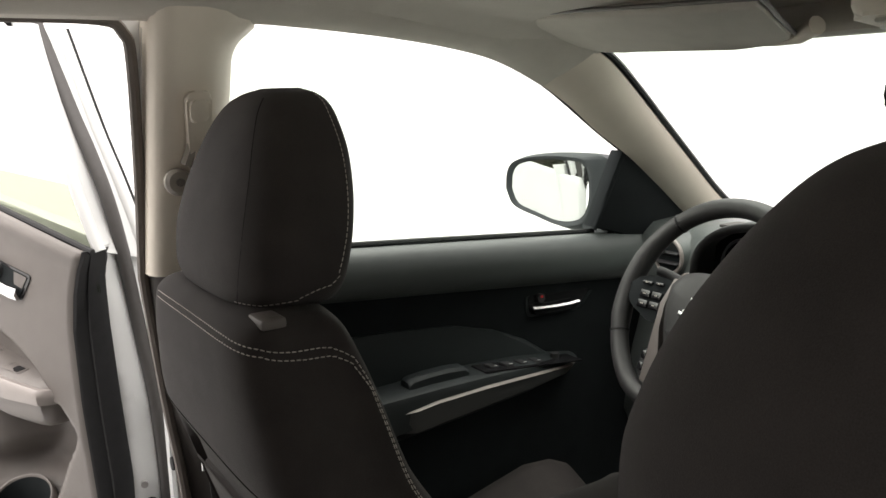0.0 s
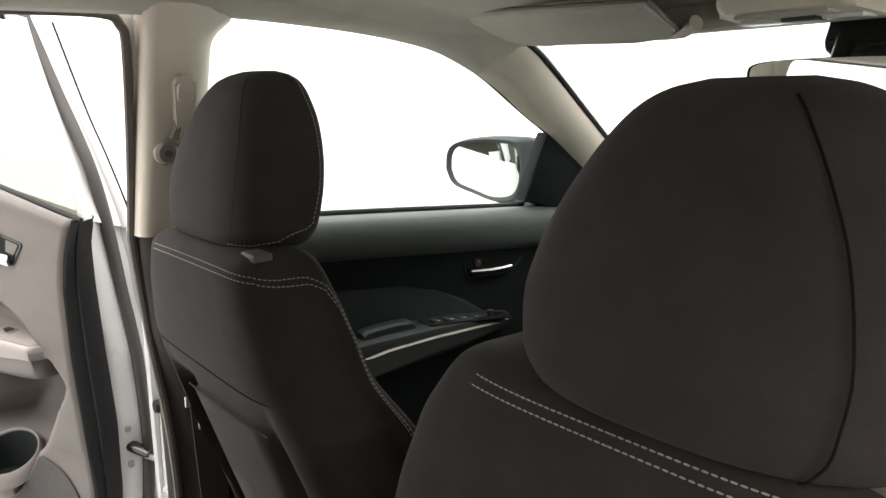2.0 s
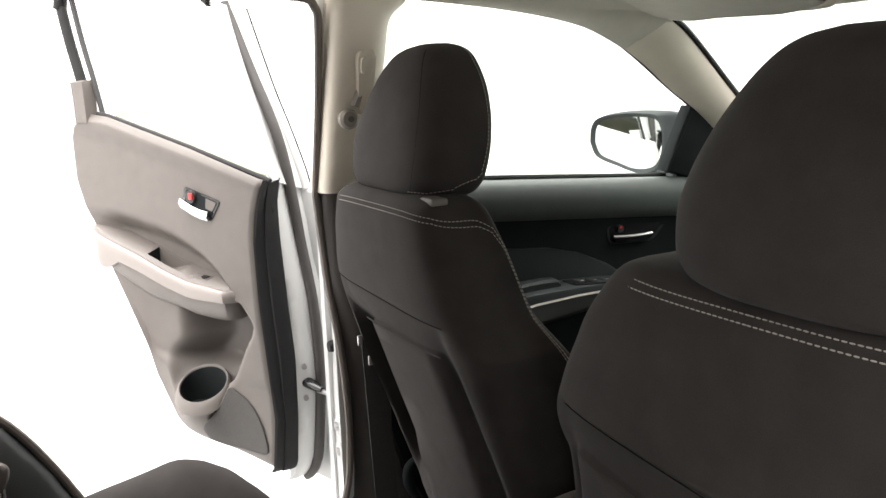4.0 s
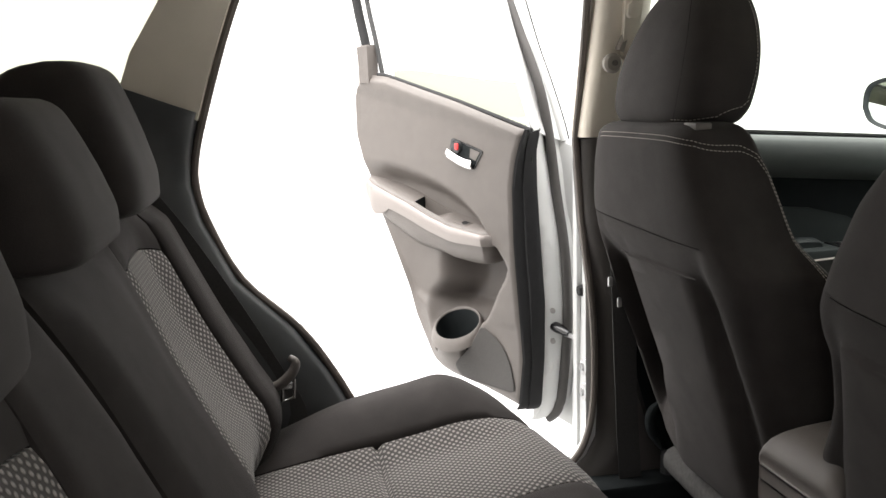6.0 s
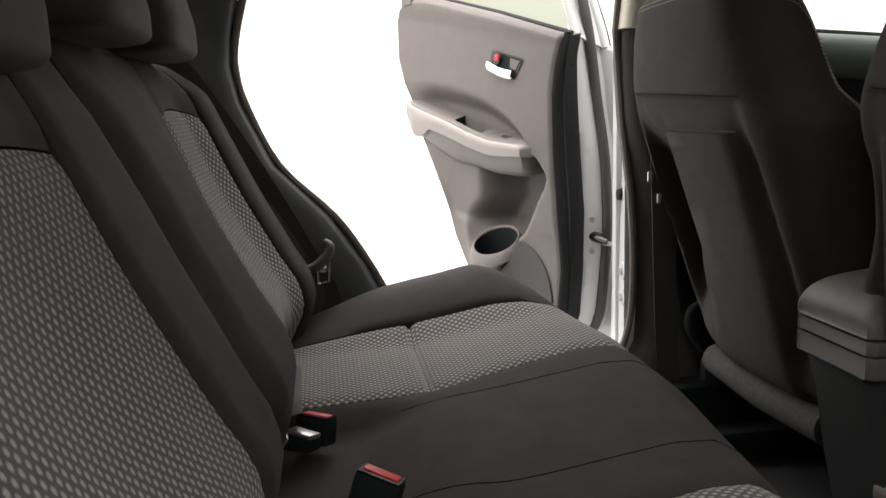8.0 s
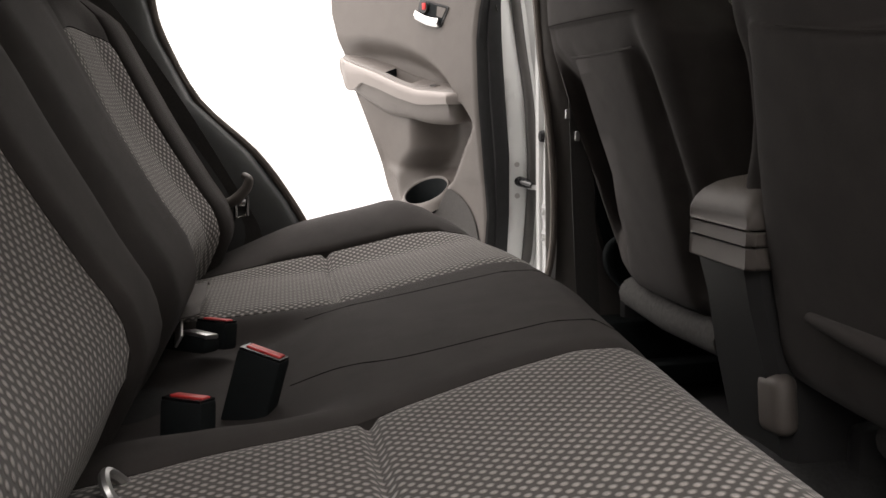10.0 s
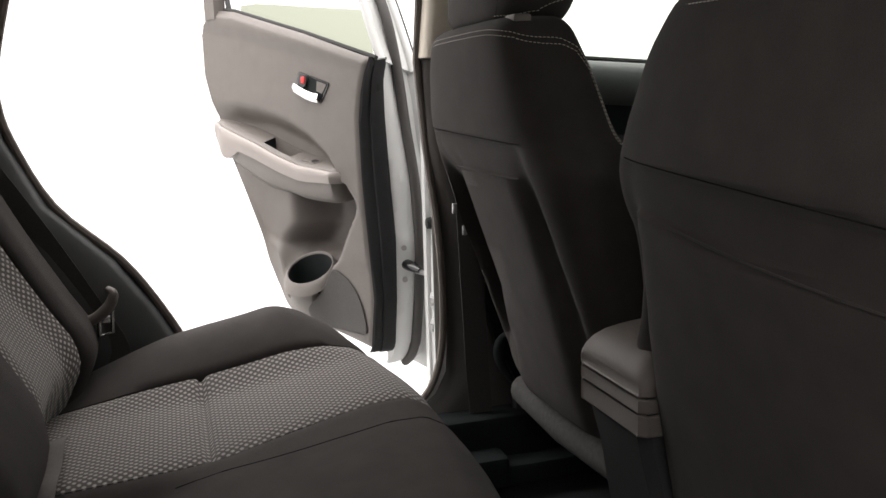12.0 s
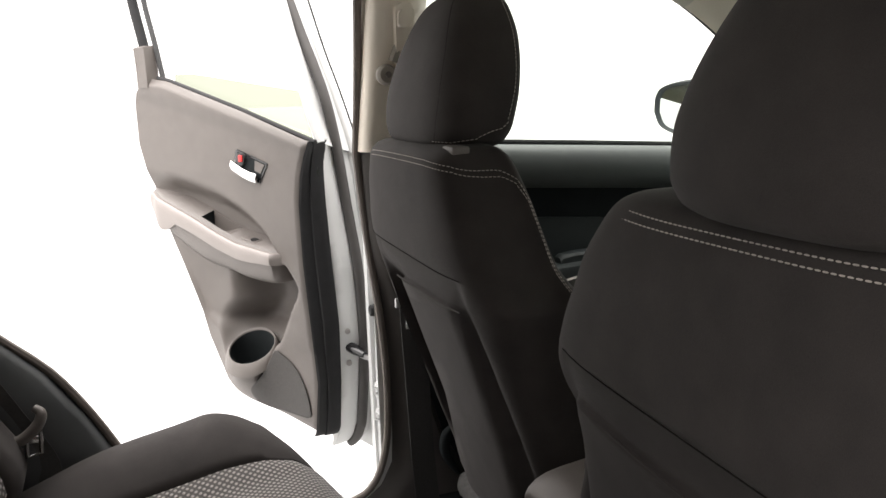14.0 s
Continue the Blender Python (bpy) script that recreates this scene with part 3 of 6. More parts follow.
    ob.visible_shadow = False
    part("belt_seal", tube([P(0.44, 1.268, -0.024), P(0.8, 1.246, -0.024), P(1.17, 1.222, -0.024)], 0.005, 8), RUBBER, dr, "black window seal")
    part("kick_lining", tube([P(1.20, 1.0, -0.02), P(1.215, 0.9, -0.005), P(1.20, 0.8, 0.0), P(1.17, 0.68, 0.0)], 0.006, 8), DARKTRIM, dr)


front_door(-1)
front_door(1)


# ---- door mirror ----
def door_mirror():
    mi = thing("door_mirror", "dark grey door mirror beside the front window", "mirror")
    ny = Vector((0.36, -0.933, 0)).normalized()      # the glass looks back and inwards
    side = Vector((0.933, 0.36, 0))
    c = Vector((-0.884, 1.188, 1.283))
    out = [(-0.122, 0.0), (-0.118, 0.038), (-0.095, 0.062), (-0.03, 0.073), (0.045, 0.074), (0.1, 0.066), (0.119, 0.03), (0.118, -0.03), (0.092, -0.066), (0.03, -0.074), (-0.04, -0.056), (-0.10, -0.036)]
    out = spline([(a, b, 0) for a, b in out] + [(out[0][0], out[0][1], 0)], 4)[:-1]
    at = lambda a, b, d: tuple(c + side * a + Vector((0, 0, b)) + ny * d)
    gl = lambda p, k, d: at(-0.026 + (p[0] + 0.002) * 0.74 * k, 0.002 + p[1] * 0.84 * k, d)
    rings = [[gl(p, 0.94, -0.008) for p in out], [gl(p, 1.0, -0.001) for p in out], [gl(p, 1.08, 0.002) for p in out]]
    for d, k, sh in ((-0.006, 1.0, 0), (-0.02, 1.02, 0), (-0.045, 0.99, 0.006), (-0.075, 0.86, 0.015), (-0.095, 0.64, 0.022), (-0.104, 0.35, 0.03)):
        rings.append([at(p[0] * k + sh, p[1] * k, d) for p in out])
    part("housing", loft(rings), HOUSING, mi, "dark grey housing")
    part("glass", loft([[gl(p, 0.945, -0.0075) for p in out], [gl(p, 0.955, -0.004) for p in out]]), MIRROR, mi, "mirror glass")
    part("foot", loft([[at(0.03 + math.cos(a) * 0.03, -0.06 + math.sin(a) * 0.016, -0.03 - k * 0.0) if k == 0 else (-0.755 - 0.02 * (1 - k) + 0.0, 1.225 + math.cos(a) * 0.035, 1.215 + math.sin(a) * 0.014) for a in (2 * math.pi * i / 16 for i in range(16))] for k in (0, 1)]), HOUSING, mi, "black mounting foot")


door_mirror()


# ---- open rear door ----
DOOR = Matrix(((-0.8746, 0.4848, 0, -0.897), (-0.4848, -0.8746, 0, 0.317), (0, 0, 1, 0), (0, 0, 0, 1)))   # x along the door, y into the car, z up
Z_TOP = [(-0.03, 1.252), (0.0, 1.263), (0.035, 1.272), (0.209, 1.323), (0.458, 1.387), (0.54, 1.396), (0.575, 1.378), (0.595, 1.348), (0.603, 1.31)]
Z_BOT = [(-0.03, 0.672), (0.0, 0.675), (0.05, 0.686), (0.141, 0.70), (0.24, 0.712), (0.285, 0.722), (0.308, 0.733), (0.345, 0.775), (0.376, 0.820), (0.402, 0.890), (0.45, 0.975), (0.50, 1.058), (0.53, 1.09), (0.55, 1.136), (0.572, 1.20), (0.595, 1.262), (0.604, 1.30)]


EDGE_IN = [(0.66, 0.045), (0.68, 0.035), (0.79, 0.021), (0.91, 0.032), (1.03, 0.043), (1.144, 0.045), (1.20, 0.036), (1.24, 0.022), (1.262, 0.008)]
EDGE_OUT = [(0.66, 0.014), (0.68, 0.006), (0.79, -0.004), (0.91, -0.007), (1.03, 0.004), (1.15, 0.012), (1.22, 0.013), (1.262, 0.004)]
BEAD = [(0.64, 0.010), (0.648, 0.006), (0.70, -0.012), (0.777, -0.022), (0.84, -0.028), (0.90, -0.030), (1.02, -0.022), (1.137, 0.0), (1.25, 0.020), (1.333, 0.042), (1.40, 0.070), (1.468, 0.104), (1.60, 0.165)]


def arm_z(u):
    """Height of the armrest's top edge along the door."""
    return interp(u, [(0.11, 1.040), (0.14, 1.043), (0.23, 1.051), (0.30, 1.068), (0.384, 1.095), (0.469, 1.118), (0.57, 1.148)])


CREASE = [(0.069, 0.975), (0.097, 1.001), (0.121, 1.049), (0.156, 1.09), (0.222, 1.132), (0.328, 1.168), (0.50, 1.193), (0.62, 1.20)]
RIDGE = [(0.78, 0.19), (0.817, 0.160), (0.858, 0.133), (0.923, 0.096), (0.975, 0.069), (1.02, 0.10)]
CUP = (0.234, -0.013, 0.829)        # middle of the cup holder's slanted mouth
CUP_U, CUP_V = 0.064, 0.040


def door_relief(u, z):
    """Depth of the trim panel's face."""
    w = -0.006 * smooth(1.31, 1.27, z - 0.20 * (u - 0.2))          # below the shoulder line
    a = arm_z(u)
    up = -0.036 * smooth(0.0, 0.05, curve(u, CREASE) - z) * smooth(0.06, 0.10, u) * (1 - 0.75 * smooth(0.44, 0.57, u))
    if z > a - 0.02:
        return w + up
    low = 0.045 * smooth(0.93, 0.87, z)
    hollow = -0.102 * smooth(-0.006, 0.018, u - curve(z, RIDGE)) * (0.12 * smooth(0.48, 0.34, u) + 0.88 * smooth(0.300 + low, 0.215 + low, u))
    hollow = hollow * smooth(0.0, 0.04, z - interp(u, Z_BOT))
    pocket = 0.030 * math.exp(-((u - CUP[0]) / 0.072) ** 2) * smooth(0.680, 0.765, z)
    cup = smooth(0.140, 0.168, u) * smooth(0.338, 0.302, u)
    line = interp(u, [(0.13, 0.862), (0.277, 0.860), (0.345, 0.878), (0.40, 0.896), (0.5, 0.92)])
    hi = line + 0.004 + 0.008 * cup
    lo = line - 0.018 - 0.048 * cup
    t = min(1, max(0, (hi - z) / (hi - lo)))
    t = t * cup + t * t * (3 - 2 * t) * (1 - cup)
    return w + hollow * (1 - t) + (pocket - 0.003) * t


def turned_foot(z, low, r):
    """How far the door's edge has turned back where its lower corner is rounded."""
    d = min(r, max(0.0, low + r - z))
    return r - math.sqrt(r * r - d * d)


def cup_point(a, k, drop, lift=0.0):
    """A point of the cup holder at an angle, a share of its radius and a depth."""
    x, y = CUP_U * k * math.cos(a), CUP_V * k * math.sin(a)
    return Vector((CUP[0] + x, CUP[1] + y * (1 - 2.2 * drop) - drop * 0.30, CUP[2] + lift - 0.72 * y * (1 - smooth(0, 0.05, drop)) - drop))


def cup_ring(k, drop, lift=0.0, n=40):
    return [tuple(cup_point(2 * math.pi * q / n, k, drop, lift)) for q in range(n)]


def rear_door():
    dr = thing("rear_door", "open white rear door with charcoal trim panel", "car door", DOOR)
    N = 100
    rings = []
    for i in range(93):
        s = i / 92
        s = s * 0.9 + 0.1 * smooth(0, 1, s)
        col = []
        for k in range(N + 1):
            f = k / N
            u = 0.605 * s
            for step in range(4):
                zb, zt = interp(u, Z_BOT), interp(u, Z_TOP)
                z = zb + (zt - zb) * f
                e = curve(z, EDGE_IN)
                u = e + (0.605 - e) * s
            rim = 0.010 * (1 - smooth(0, 0.016, zt - z)) + 0.005 * (1 - smooth(0, 0.012, z - zb))
            rim += 0.012 * (1 - smooth(0, 0.02, 0.605 - u)) + 0.006 * (1 - smooth(0, 0.012, u - e))
            col.append((u, door_relief(u, z) - rim, z))
        rings.append(col)
    bm = loft(rings, False, False)
    for v in bm.verts:
        x, y = (v.co.x - CUP[0]) / CUP_U, (v.co.y - CUP[1]) / CUP_V
        if math.hypot(x, y) < 1.0 and (-0.017 if y > 0.6 else -0.05) < v.co.z - CUP[2] + 0.72 * (v.co.y - CUP[1]) < 0.04:
            v.co = cup_point(math.atan2(y, x), 0.91, 0.062)
    part("trim_panel", bm, TRIM, dr, "moulded charcoal trim panel", sharp=60, solid=0.004)

    part("cup_rim", loft([cup_ring(0.95, 0.014), cup_ring(0.95, 0.002), cup_ring(0.97, 0.0, 0.0005), cup_ring(1.0, 0.0, 0.001), cup_ring(1.04, 0.0, -0.001), cup_ring(1.09, 0.0, -0.005), cup_ring(1.14, 0.0, -0.012), cup_ring(1.17, 0.0, -0.022)], False), TRIM, dr, "rounded rim of the cup holder")
    # cup's inside coloured black for the shade in it, unlike the charcoal rim
    part("cup_hollow", loft([cup_ring(0.3, 0.055), cup_ring(0.85, 0.054), cup_ring(0.9, 0.048), cup_ring(0.94, 0.03), cup_ring(0.945, 0.003), cup_ring(0.965, 0.003), cup_ring(0.96, 0.03), cup_ring(0.9, 0.056), cup_ring(0.3, 0.058)]), INSERT, dr, "deep cup holder, its inner shade put in as black")
    # armrest shelf and its silver face
    TH = [(0.10, 0.020), (0.15, 0.024), (0.21, 0.029), (0.32, 0.031), (0.42, 0.033), (0.443, 0.034), (0.455, 0.042), (0.469, 0.052), (0.50, 0.066), (0.52, 0.060), (0.55, 0.030)]
    LOW = [(0.10, 0.030), (0.106, 0.048), (0.12, 0.062), (0.166, 0.070), (0.271, 0.074), (0.372, 0.090), (0.44, 0.083), (0.483, 0.076), (0.53, 0.062), (0.55, 0.03)]
    rings, trim = [], []
    for k in range(45):
        f = k / 44
        u = 0.104 + f * 0.444
        a = arm_z(u)
        w = 0.010 - 0.022 * smooth(0.06, 0.0, f) ** 2 - 0.010 * smooth(0.9, 1.0, f)
        h = curve(u, LOW)
        rings.append([(u, -0.066, a + 0.026), (u, -0.060, a + 0.0248), (u, -0.038, a + 0.0184), (u, w - 0.016, a + 0.0088), (u, w - 0.010, a + 0.004), (u, w - 0.003, a - 0.004), (u, w - 0.003, a - h * 0.45), (u, w - 0.009, a - h * 0.8), (u, w - 0.020, a - h * 0.96), (u, w - 0.034, a - h), (u, -0.07, a - h + 0.004)])
        th = curve(u, TH)
        trim.append([(u, w - 0.009, a + 0.0025), (u, w - 0.002, a + 0.002), (u, w + 0.002, a - 0.003), (u, w + 0.003, a - th * 0.5), (u, w + 0.001, a - th), (u, w - 0.008, a - th - 0.001)])
    bm = loft(rings)
    inside = lambda c: 0.264 < c.x < 0.362 and -0.034 < c.y < -0.008 and c.z > arm_z(c.x) + 0.006
    bmesh.ops.delete(bm, geom=[f for f in bm.faces if inside(f.calc_center_median())], context="FACES")
    part("armrest", bm, TRIM, dr, "charcoal armrest")
    part("armrest_trim", loft(trim), SATIN, dr, "satin silver armrest face")
    top = lambda p, d: (p[0], p[1], arm_z(p[0]) + 0.0145 - 0.297 * (p[1] + 0.025) + d)
    slope = lambda u: -0.036 * smooth(0.255, 0.352, u)
    ramp = sheet(lambda f, g: top((0.264 + 0.1035 * f, -0.0385 + 0.034 * g), slope(0.2655 + 0.1015 * f)), 16, 4)
    part("recess_floor", ramp, TRIM, dr, "sloping floor of the pull recess")
    for y in (-0.0385, -0.0050):
        part("recess_side", sheet(lambda f, g: top((0.264 + 0.1035 * f, y), g * slope(0.2655 + 0.1015 * f) - 0.0002), 16, 2), TRIM, dr)
    # end wall coloured black for its shade; the other recess walls are charcoal
    part("recess_end", sheet(lambda f, g: top((0.3660, -0.0385 + 0.034 * f), -0.036 * g - 0.0002), 2, 2), INSERT, dr, "end wall of the pull recess, its shade put in as black")
    sw = part("window_switch", prism(rounded([(0.238, -0.008), (0.228, -0.026), (0.184, -0.024), (0.190, -0.007)], 0.003, 2), top, 0.0015, 0.0005), TRIM, dr, "charcoal window switch")
    part("switch_gap", prism(rounded([(0.214, -0.009), (0.208, -0.022), (0.189, -0.021), (0.194, -0.008)], 0.002, 2), lambda p, d: top(p, 0.0012 + d), 0.0006), GLOSSBLACK, sw, "black gap beside the switch")
    part("switch_mark", prism([(0.231, -0.010), (0.225, -0.022), (0.2225, -0.022), (0.2285, -0.010)], lambda p, d: top(p, 0.0012 + d), 0.0006), DARKTRIM, sw)
    # opener
    bz = rounded([(0.226, 1.248), (0.126, 1.221), (0.157, 1.179), (0.238, 1.204)], 0.007)
    bezel = part("opener_bezel", prism(bz, lambda p, d: (p[0], -0.0065 - d + 0.0025, p[1]), 0.008, 0.001), GLOSSBLACK, dr, "black rim of the opener recess")
    # recess drawn flat: dark plate for its shade, charcoal for its lighter end
    part("opener_plate", prism(rounded([(0.221, 1.243), (0.133, 1.219), (0.159, 1.186), (0.232, 1.207)], 0.006), lambda p, d: (p[0], -0.0045 + d, p[1]), 0.001), INSERT, bezel, "flat dark plate drawn for the shaded recess")
    part("opener_slope", prism([(0.165, 1.226), (0.136, 1.218), (0.150, 1.200), (0.168, 1.206)], lambda p, d: (p[0], -0.0035 + d, p[1]), 0.0005), TRIM, bezel)
    rings = [[(u, y - 0.002, z + dz) for dz, y in ((0.009, -0.002), (0.010, 0.004), (0.0, 0.008), (-0.008, 0.005), (-0.008, -0.002))] for u, z in ((0.236, 1.214), (0.222, 1.208), (0.20, 1.199), (0.178, 1.193), (0.158, 1.190))]
    part("opener_lever", loft(rings), CHROME, dr, "chrome opener lever")
    part("lock_knob", tube([(0.205, -0.004, 1.228), (0.205, 0.003, 1.228)], 0.013, 18), DARKTRIM, bezel, "dark lock knob")
    part("lock_tab", box((0.201, 0.004, 1.229), (0.012, 0.004, 0.014), 0.002), RED, dr, "red lock tab")
    # speaker behind the pocket
    left = [(0.709, 0.170), (0.716, 0.206), (0.737, 0.211), (0.782, 0.177), (0.838, 0.143)]
    right = [(0.709, 0.060), (0.716, 0.047), (0.758, 0.055), (0.795, 0.074), (0.820, 0.100), (0.838, 0.136)]

    def grille_pt(f, g):
        z = 0.709 + 0.129 * f
        u = curve(z, right) + (curve(z, left) - curve(z, right)) * g
        return (u, door_relief(u, z) + 0.0012, z)
    part("speaker_grille", sheet(grille_pt, 30, 30), SPEAKER, dr, "perforated speaker grille", solid=0.001)
    # dark edge strip on the hinge end
    rings = []
    for k in range(60):
        z = 0.676 + (k / 59) ** 1.4 * (1.266 - 0.676)
        r = turned_foot(z, 0.663, 0.034)
        a, b = interp(z, EDGE_IN) + r * 0.7, interp(z, EDGE_OUT) + r
        rings.append([(a + 0.004, -0.012, z), (a - 0.001, -0.005, z), (a - 0.006, -0.007, z), (a * 0.55 + b * 0.45, -0.022, z), (a * 0.4 + b * 0.6, -0.021, z), (b + 0.002, -0.034, z), (b, -0.045, z), (b + 0.006, -0.055, z), (a + 0.01, -0.055, z)])
    part("edge_seal", loft(rings), RUBBER, dr, "black rubber seal on the hinge edge")
    # white metal shell
    o = [(-0.035, 0.62), (-0.045, 0.8), (-0.05, 1.0), (-0.045, 1.2), (-0.03, 1.235), (0.209, 1.285), (0.458, 1.345), (0.56, 1.335), (0.575, 1.29), (0.53, 1.16), (0.38, 0.90), (0.31, 0.76), (0.28, 0.71), (0.2, 0.66), (0.05, 0.64)]
    part("outer_shell", prism(o, lambda p, d: (p[0], -0.112 - d, p[1]), 0.03, 0.010, 3), WHITE, dr, "white painted door shell")
    # white hinge face with its bead of rubber
    rings = []
    for k in range(60):
        f = (k / 59) ** 1.4
        z = 0.645 + f * (1.27 - 0.645)
        r = turned_foot(z, 0.631, 0.046)
        b, e = interp(z, BEAD) + r, interp(z, EDGE_OUT) + r
        q = 0.003 * math.sin(f * 23) * math.sin(f * 7)
        rings.append([(max(0.03, e + 0.01), -0.045, z), (e + 0.002, -0.046, z), (e * 0.5 + b * 0.5 - 0.001 + q, -0.058, z), (b + 0.002, -0.078, z), (b - 0.001, -0.092, z), (b - 0.005 + q, -0.105, z), (b - 0.003, -0.135, z), (b + 0.02, -0.145, z), (max(0.04, b + 0.03), -0.14, z)])
    part("hinge_face", loft(rings), WHITE, dr, "white painted hinge face")
    bead = [(b - 0.004 - 0.014 * smooth(1.2, 1.30, z), -0.085 + 0.012 * smooth(1.2, 1.30, z), z) for z, b in BEAD if z > 0.69]
    bead = [(interp(z, BEAD) - 0.004 + turned_foot(z, 0.631, 0.046), -0.085, z) for z in (0.642, 0.645, 0.655, 0.668, 0.682)] + bead
    line = spline(bead, 4)
    part("weatherstrip", tube(line, [0.0105 for p in line], 10), WEATHERSTRIP, dr, "dark grey rubber weatherstrip")
    # window frame
    fr = [(0.006, -0.036, 1.262), (0.018, -0.034, 1.292), (0.051, -0.03, 1.39), (0.086, -0.03, 1.49), (0.125, -0.028, 1.60)]
    part("frame_front", tube(spline(fr, 5), 0.010, 10, flat=0.8), WHITE, dr, "white painted window frame")
    fo = [(0.004, -0.118, 1.237), (0.018, -0.118, 1.28), (0.05, -0.116, 1.36), (0.083, -0.112, 1.44), (0.135, -0.105, 1.59)]
    part("frame_outer", tube(spline(fo, 5), 0.010, 10), WHITE, dr)
    part("frame_edge", tube(spline([(x - 0.002, y - 0.012, z) for x, y, z in fo], 5), 0.0038, 8), RUBBER, dr, "black outer edge")
    bk = []
    for a, b in zip(spline(fr, 4), spline(fo, 4)):
        m = (a + b) / 2 + Vector((0.004, 0, 0))
        bk.append([a, m, b, b + Vector((0.012, 0, 0)), m + Vector((0.012, 0, 0)), a + Vector((0.012, 0, 0))])
    part("frame_web", loft([[tuple(p) for p in r] for r in bk]), WHITE, dr)
    top = [(0.125, -0.022, 1.60), (0.2, -0.02, 1.648), (0.35, -0.02, 1.672), (0.5, -0.02, 1.676), (0.58, -0.02, 1.66), (0.60, -0.02, 1.62)]
    part("frame_top", tube(spline(top, 5), 0.014, 10), RUBBER, dr, "black upper window frame")
    re = [(0.53, -0.02, 1.385), (0.553, -0.02, 1.47), (0.578, -0.02, 1.55), (0.60, -0.02, 1.64)]
    part("frame_rear", tube(spline(re, 5), 0.013, 10, flat=0.8), RUBBER, dr, "black rear window frame")
    part("frame_rear_inner", tube(spline([(x - 0.03, y - 0.01, z) for x, y, z in re], 5), 0.006, 8), DARKTRIM, dr)
    rings = [[(u - w, y, z), (u + w, y, z), (u + w, y - 0.03, z), (u - w, y - 0.03, z)] for u, w, y, z in ((0.536, 0.02, 0.002, 1.375), (0.54, 0.02, 0.0, 1.42), (0.546, 0.021, -0.002, 1.462), (0.547, 0.019, -0.012, 1.466))]
    part("frame_corner", loft(rings), TRIM, dr, "charcoal corner trim of the window frame")
    part("belt_seal", tube([(0.0, -0.018, 1.264), (0.209, -0.016, 1.324), (0.458, -0.016, 1.388), (0.5, -0.016, 1.394)], 0.005, 8), RUBBER, dr, "black window seal")
    g = [(0.012, 1.20), (0.043, 1.357), (0.22, 1.378), (0.345, 1.394), (0.40, 1.400), (0.46, 1.401), (0.47, 1.30)]
    ob = part("lowered_pane", prism(g, lambda p, d: (p[0], -0.032 - d, p[1]), 0.004, 0.001), GLASSGREEN, dr, "green tinted pane, wound down")
    ob.visible_shadow = False
    # screws and hole of the check strap
    for z in (0.893, 0.828):
        part("screw", tube([(-0.013, -0.061, z), (-0.0215, -0.0532, z)], 0.0055, 10), SATINBRIGHT, dr, "zinc screw")


rear_door()
# unseen right rear door, added to keep light from the right off the bench
twin = prism([(0.0, 0.64), (0.0, 1.27), (0.21, 1.32), (0.46, 1.385), (0.56, 1.37), (0.60, 1.30), (0.53, 1.10), (0.40, 0.89), (0.30, 0.73), (0.20, 0.66)], lambda p, d: (2 * CX + 0.897 + 0.8746 * p[0] + 0.4848 * d, 0.317 - 0.4848 * p[0] + 0.8746 * d, p[1]), 0.10, 0.01)
tagged(part("door_right", twin, TRIM), "unseen open right rear door, a plain slab added to shade the bench", "car door", kind="structure")


def check_strap():
    ck = thing("door_check_strap", "black door check strap between door and pillar", "door stay")
    a, b = Vector((-0.925, 0.377, 0.859)), Vector((-0.80, 0.425, 0.842))
    a = a - (b - a) * 0.20
    d = (b - a).normalized()
    part("gaiter_plate", tube([a - d * 0.004, a + d * 0.003], 0.017, 18), RUBBER, ck, "black rubber plate in the door's edge")
    part("gaiter", tube([a, a + d * 0.02, a + d * 0.035, a + d * 0.05, a + d * 0.07, a + d * 0.085], [0.016, 0.0135, 0.011, 0.011, 0.009, 0.006], 12), GLOSSBLACK, ck, "black rubber gaiter")
    part("strap", box(tuple(a + d * 0.115), (0.09, 0.006, 0.010), 0.002, Matrix.Rotation(math.atan2(d.y, d.x), 4, "Z")), METAL, ck, "metal strap")


check_strap()
for z in (0.808, 0.757):
    h = thing("hinge_bolt", "zinc bolt on the white pillar", "bolt", group="pillar bolts")
    part("washer", tube([(-0.786, 0.406, z), (-0.786, 0.394, z)], 0.017, 14), WHITE, h, "white painted washer")
    part("head", tube([(-0.786, 0.395, z), (-0.786, 0.389, z)], 0.008, 6), METAL, h)
pl_ = part("pillar_plug", tube([(-0.822, 0.412, 0.952), (-0.822, 0.398, 0.952)], [0.013, 0.010], 12), RUBBER)
tagged(pl_, "black rubber buffer on the white pillar", "buffer")
# white pillar face between the seal and the open door
rings = []
for z in (0.58, 0.64, 0.72, 0.85, 1.0, 1.15, 1.25, 1.32, 1.42, 1.5, 1.56):
    x = xs(z)
    s = 0.0 if z < 1.26 else 0.01
    e = 0.055 * smooth(0.95, 0.75, z)
    i = 0.012 * smooth(1.15, 0.95, z)
    rings.append([(x - 0.02 + i, 0.386 - s * 2, z), (x - 0.035 + i, 0.398 - s * 2, z), (x - 0.06, 0.402 - s, z), (x - 0.10 - e, 0.412, z), (x - 0.12 - e, 0.43, z), (x - 0.12 - e, 0.47, z), (x - 0.02, 0.47, z)])
tagged(part("white_pillar", loft(rings), WHITE), "white painted outer face of the middle pillar", "pillar", kind="structure")


# ---- front seats ----
SX = -0.440          # middle of the driver's seat
